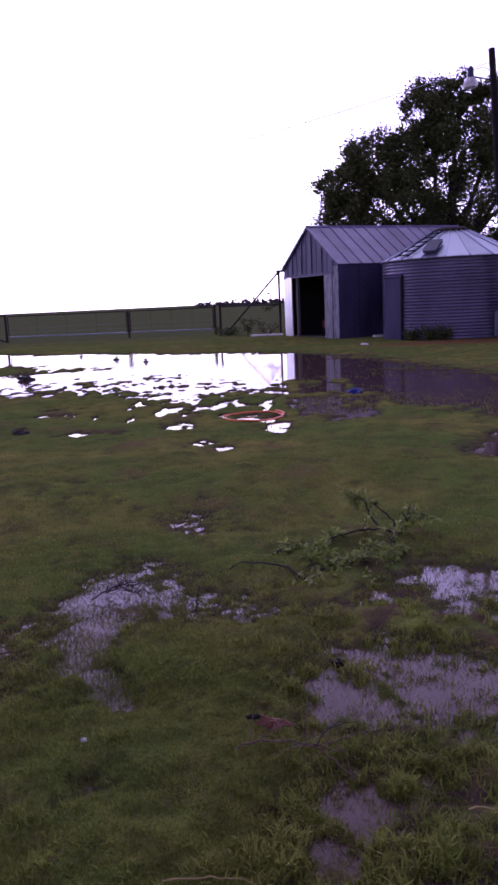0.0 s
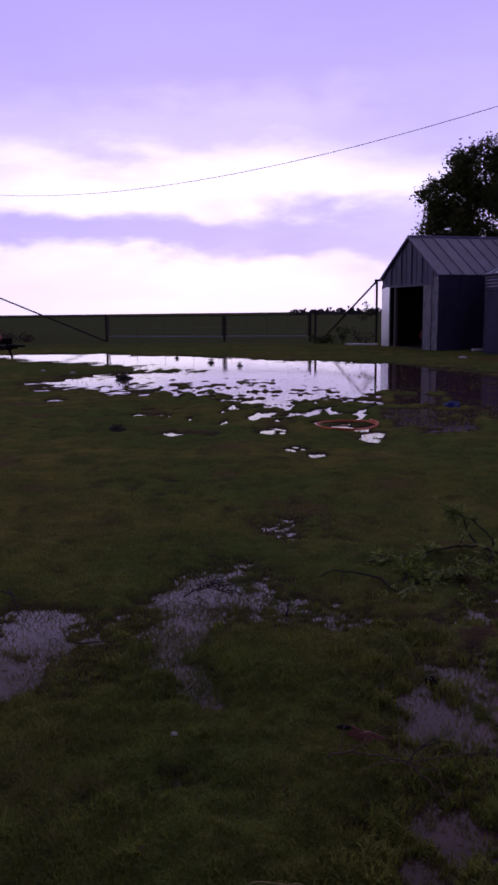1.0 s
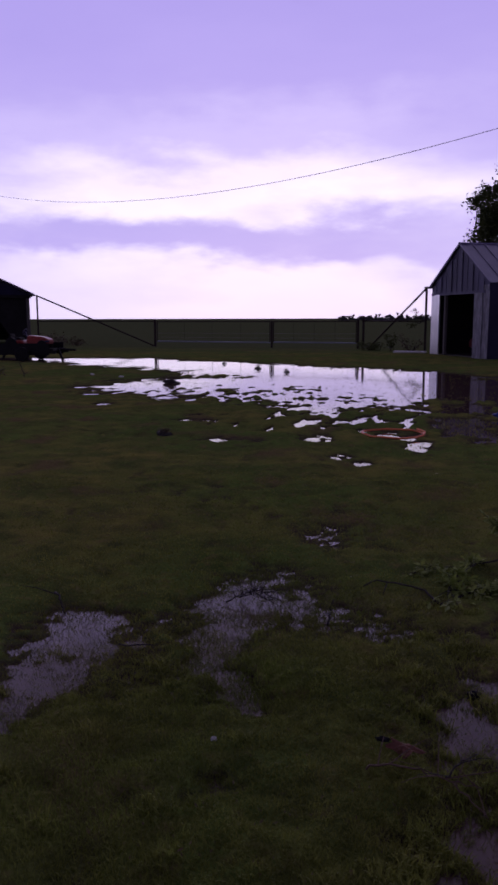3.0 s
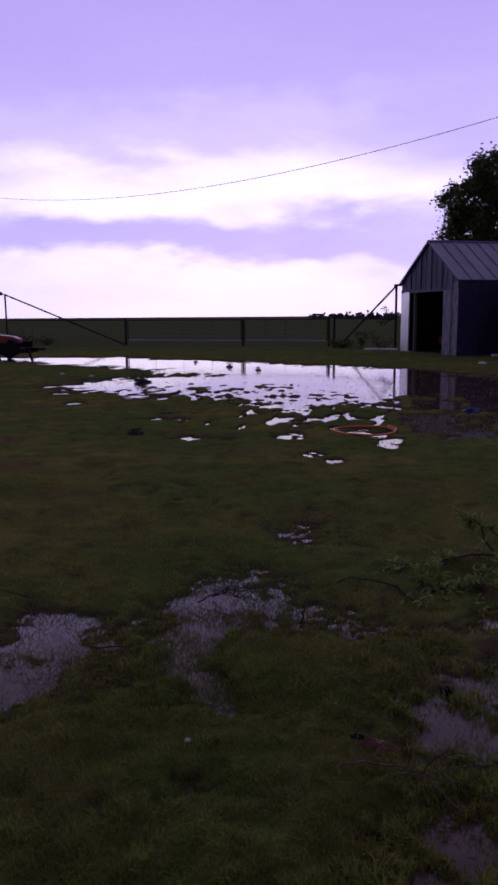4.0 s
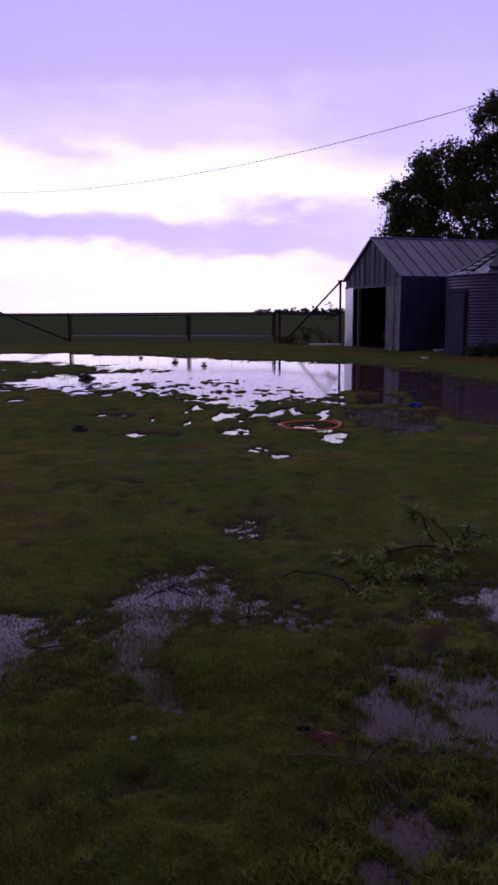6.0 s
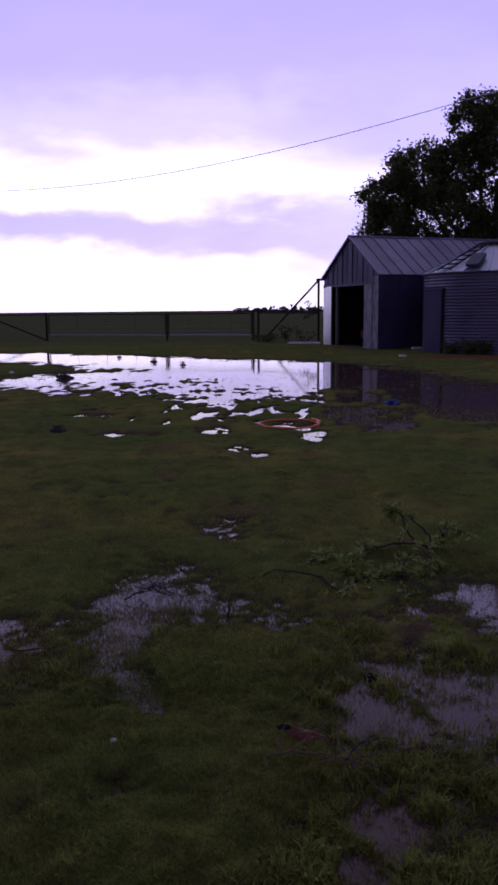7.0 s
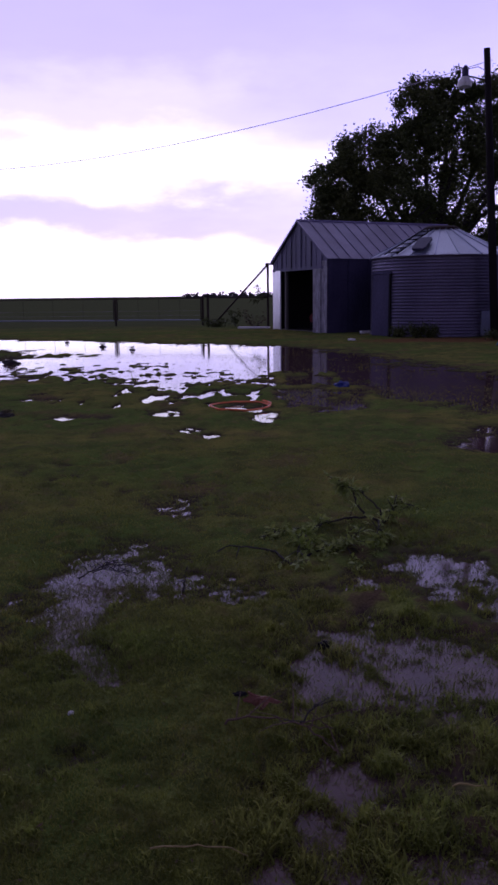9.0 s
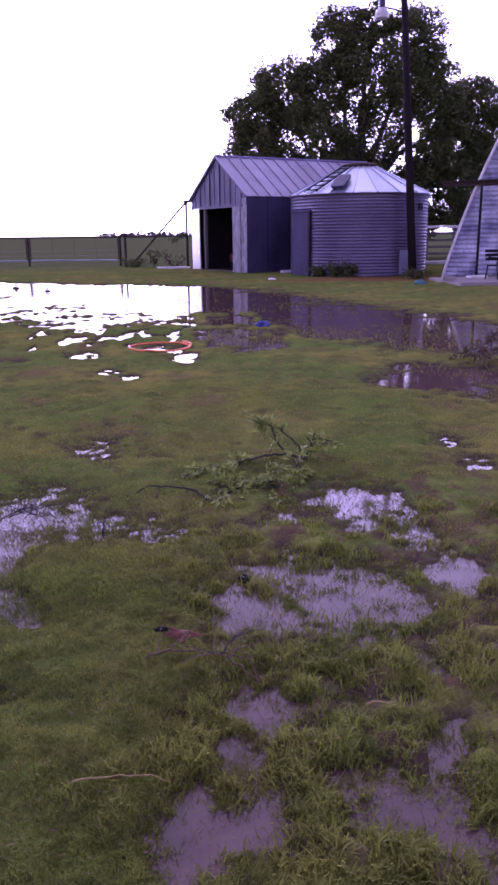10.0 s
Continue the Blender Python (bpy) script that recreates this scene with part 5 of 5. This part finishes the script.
b = part("white_sheet", Build().box(-0.75, 0.75, -0.25, 0.25, 0, 0.09), M_WHITE, bevel=0.03)
b.matrix_world = pose(0.3, 36.4, 0.05, 0, 0, -10)
tagged(b, "pale flat sheet lying by the shed wall", "sheet")
for k, (x, y, sc) in enumerate(((-5.86, 18.93, 0.20), (-6.48, 27.6, 0.09), (-4.72, 25.0, 0.11), (-3.53, 23.4, 0.09), (-3.3, 10.17, 0.12))):
    lump("mud_tuft", x, y, sc, sc * 0.7, sc * 0.42, M_MUD, "dark tuft of mud and grass in the pool", "tuft", 50 + k, 0.1)
    leafy("grass_tuft", (x, y, 0.05), [[(0, 0, 0), (0.25 * sc * math.cos(a), 0.25 * sc * math.sin(a), 0.35 * sc), (0.8 * sc * math.cos(a), 0.6 * sc * math.sin(a), 0.5 * sc)] for a in [0.8 * j for j in range(8)]], 22, 0.28 * sc, 60 + k, "dark grass tuft standing out of the pool", M_BROWNLEAF, "tuft", 0.006)

# ---- grass ----
def grass(name, lo, hi, xs, count, length, width, seed, label, tuft=0.0, flooded=False, pond=0.0):
    """Single bent blades standing on the lawn where it is out of the water."""
    rng = np.random.default_rng(seed)
    rad = lo * (hi / lo) ** rng.random(count)
    ang = -0.06 + 0.52 * (2 * rng.random(count) - 1) + 0.10 * rng.normal(size=count)
    x = rad * np.sin(ang) + 0.5 * xs * rng.normal(size=count)
    y = rad * np.cos(ang) + 0.04 * rad * rng.normal(size=count)
    if tuft:
        x = np.where((x < 0.0) & (rng.random(count) < 0.85), np.abs(x) * 0.9 + 0.02, x)
        k = count // 60
        which = rng.integers(0, k, count)
        x = x[which] + rng.normal(size=count) * 0.030 * tuft
        y = y[which] + rng.normal(size=count) * 0.030 * tuft
    z = height(x, y)
    keep = z + 0.03 * rng.random(count) ** 2 > 0.004
    if not tuft:
        # bald patches in the trampled ground
        keep &= (vnoise(x, y, 0.13, 35) + 0.35 * rng.random(count) > 0.70) | (x < 0.1 + 0.25 * rng.random(count)) | (y > 4.6)
    if flooded:
        # thick where the lawn is only just drowned, thin over open water
        deep = np.clip((0.004 - z) / 0.03, 0, 1)
        meadow = soaked(x, y, GRASSY_PUDDLES) > soaked(x, y, CLEAR_PUDDLES)
        want = np.where(meadow, 36000 - 17000 * deep, 26000 * (1 - deep) ** 2 + 3500 + 14000 * (vnoise(x, y, 0.09, 31) > 0.74)) * (0.4 + 1.2 * vnoise(x, y, 0.16, 32))
        raw = count / (np.log(hi / lo) * 1.15 * rad ** 2)
        keep = (z < 0.004) & (z > -0.06) & (rng.random(count) * raw < want)
    if pond:
        keep = (z < 0.0) & (z > -0.09) & (rng.random(count) < pond * (1 + 3 * (y < 13.2) * (x > 0.3)) * (0.25 + 1.5 * vnoise(x, y * 0.6, 0.7, 33) * vnoise(x, y * 0.6, 0.22, 34)))
    x, y, z = x[keep], y[keep], z[keep]
    n = len(x)
    patch = 0.5 + 0.6 * vnoise(x, y, 0.6, 11) + 0.4 * vnoise(x, y, 0.12, 12)
    h = length * (0.5 + 0.8 * rng.random(n)) * patch
    a = rng.random(n) * 6.28319
    h = h + np.where(flooded, 1.1 * np.maximum(-z, 0), 0)
    lean = (0.35 + 0.75 * rng.random(n)) * h
    dx, dy = np.cos(a), np.sin(a)
    w = width * (0.7 + 0.6 * rng.random(n))
    wx, wy = -dy * w, dx * w
    base = np.stack([x, y, z - 0.004], 1)
    up = np.stack([dx * lean * 0.35, dy * lean * 0.35, h * 0.6], 1)
    tip = np.stack([dx * lean, dy * lean, h * 0.9], 1)
    side = np.stack([wx, wy, 0 * w], 1)
    v = np.stack([base - side, base + side, base + up + side * 0.75, base + up - side * 0.75, base + tip], 1).reshape(-1, 3)
    i = np.arange(n)[:, None] * 5
    f = np.concatenate([i + np.array([[0, 1, 2]]), i + np.array([[0, 2, 3]]), i + np.array([[3, 2, 4]])])
    o = soup(name, v, f, M_TUFT if tuft else M_GRASS)
    tagged(o, label, "grass", kind="stuff")


grass("grass", 0.9, 3.2, 0.25, 190000, 0.022, 0.0018, 71, "short wet green lawn grass close to the puddles")
grass("grass", 3.0, 8.0, 0.3, 140000, 0.018, 0.0026, 72, "short wet green lawn grass")
grass("grass", 7.5, 34.0, 0.5, 50000, 0.014, 0.004, 73, "short lawn grass towards the pool and sheds")
grass("grass_clumps", 0.9, 4.2, 0.25, 28000, 0.043, 0.0028, 74, "longer tufts of wet grass", 1.0)
grass("flooded_grass", 1.0, 6.5, 0.25, 620000, 0.018, 0.0015, 75, "thin grass standing up through shallow puddles", flooded=True)
grass("flooded_grass", 9.0, 26.0, 0.5, 60000, 0.03, 0.006, 76, "drowned grass tips breaking the pond's surface", flooded=True, pond=0.4)


def dry_bits():
    """Dry leaf scraps and straw strewn over the near lawn."""
    rng = np.random.default_rng(91)
    n = 900
    y = 1.2 * (7.0 / 1.2) ** rng.random(n)
    x = -0.5 * y + rng.random(n) * y
    z = np.maximum(height(x, y), 0.0) + 0.012
    a = rng.random(n) * 6.28319
    ln, w = 0.004 + 0.014 * rng.random(n) ** 2, 0.0012 + 0.0022 * rng.random(n)
    d = np.stack([np.cos(a) * ln, np.sin(a) * ln, (rng.random(n) - 0.5) * 0.01], 1)
    s = np.stack([-np.sin(a) * w, np.cos(a) * w, (rng.random(n) - 0.5) * 0.004], 1)
    p = np.stack([x, y, z], 1)
    v = np.stack([p - d, p + s, p + d, p - s], 1).reshape(-1, 3)
    tagged(soup("dry_litter", v, np.arange(4 * n).reshape(n, 4), material("dry_leaf_scrap", (0.16, 0.11, 0.06), 0.8, 0, 0.3, 3, 30, 0, (0.09, 0.045, 0.03), 0.5, island="island")), "dry leaf scraps and straw strewn on the lawn", "litter", kind="stuff")


dry_bits()
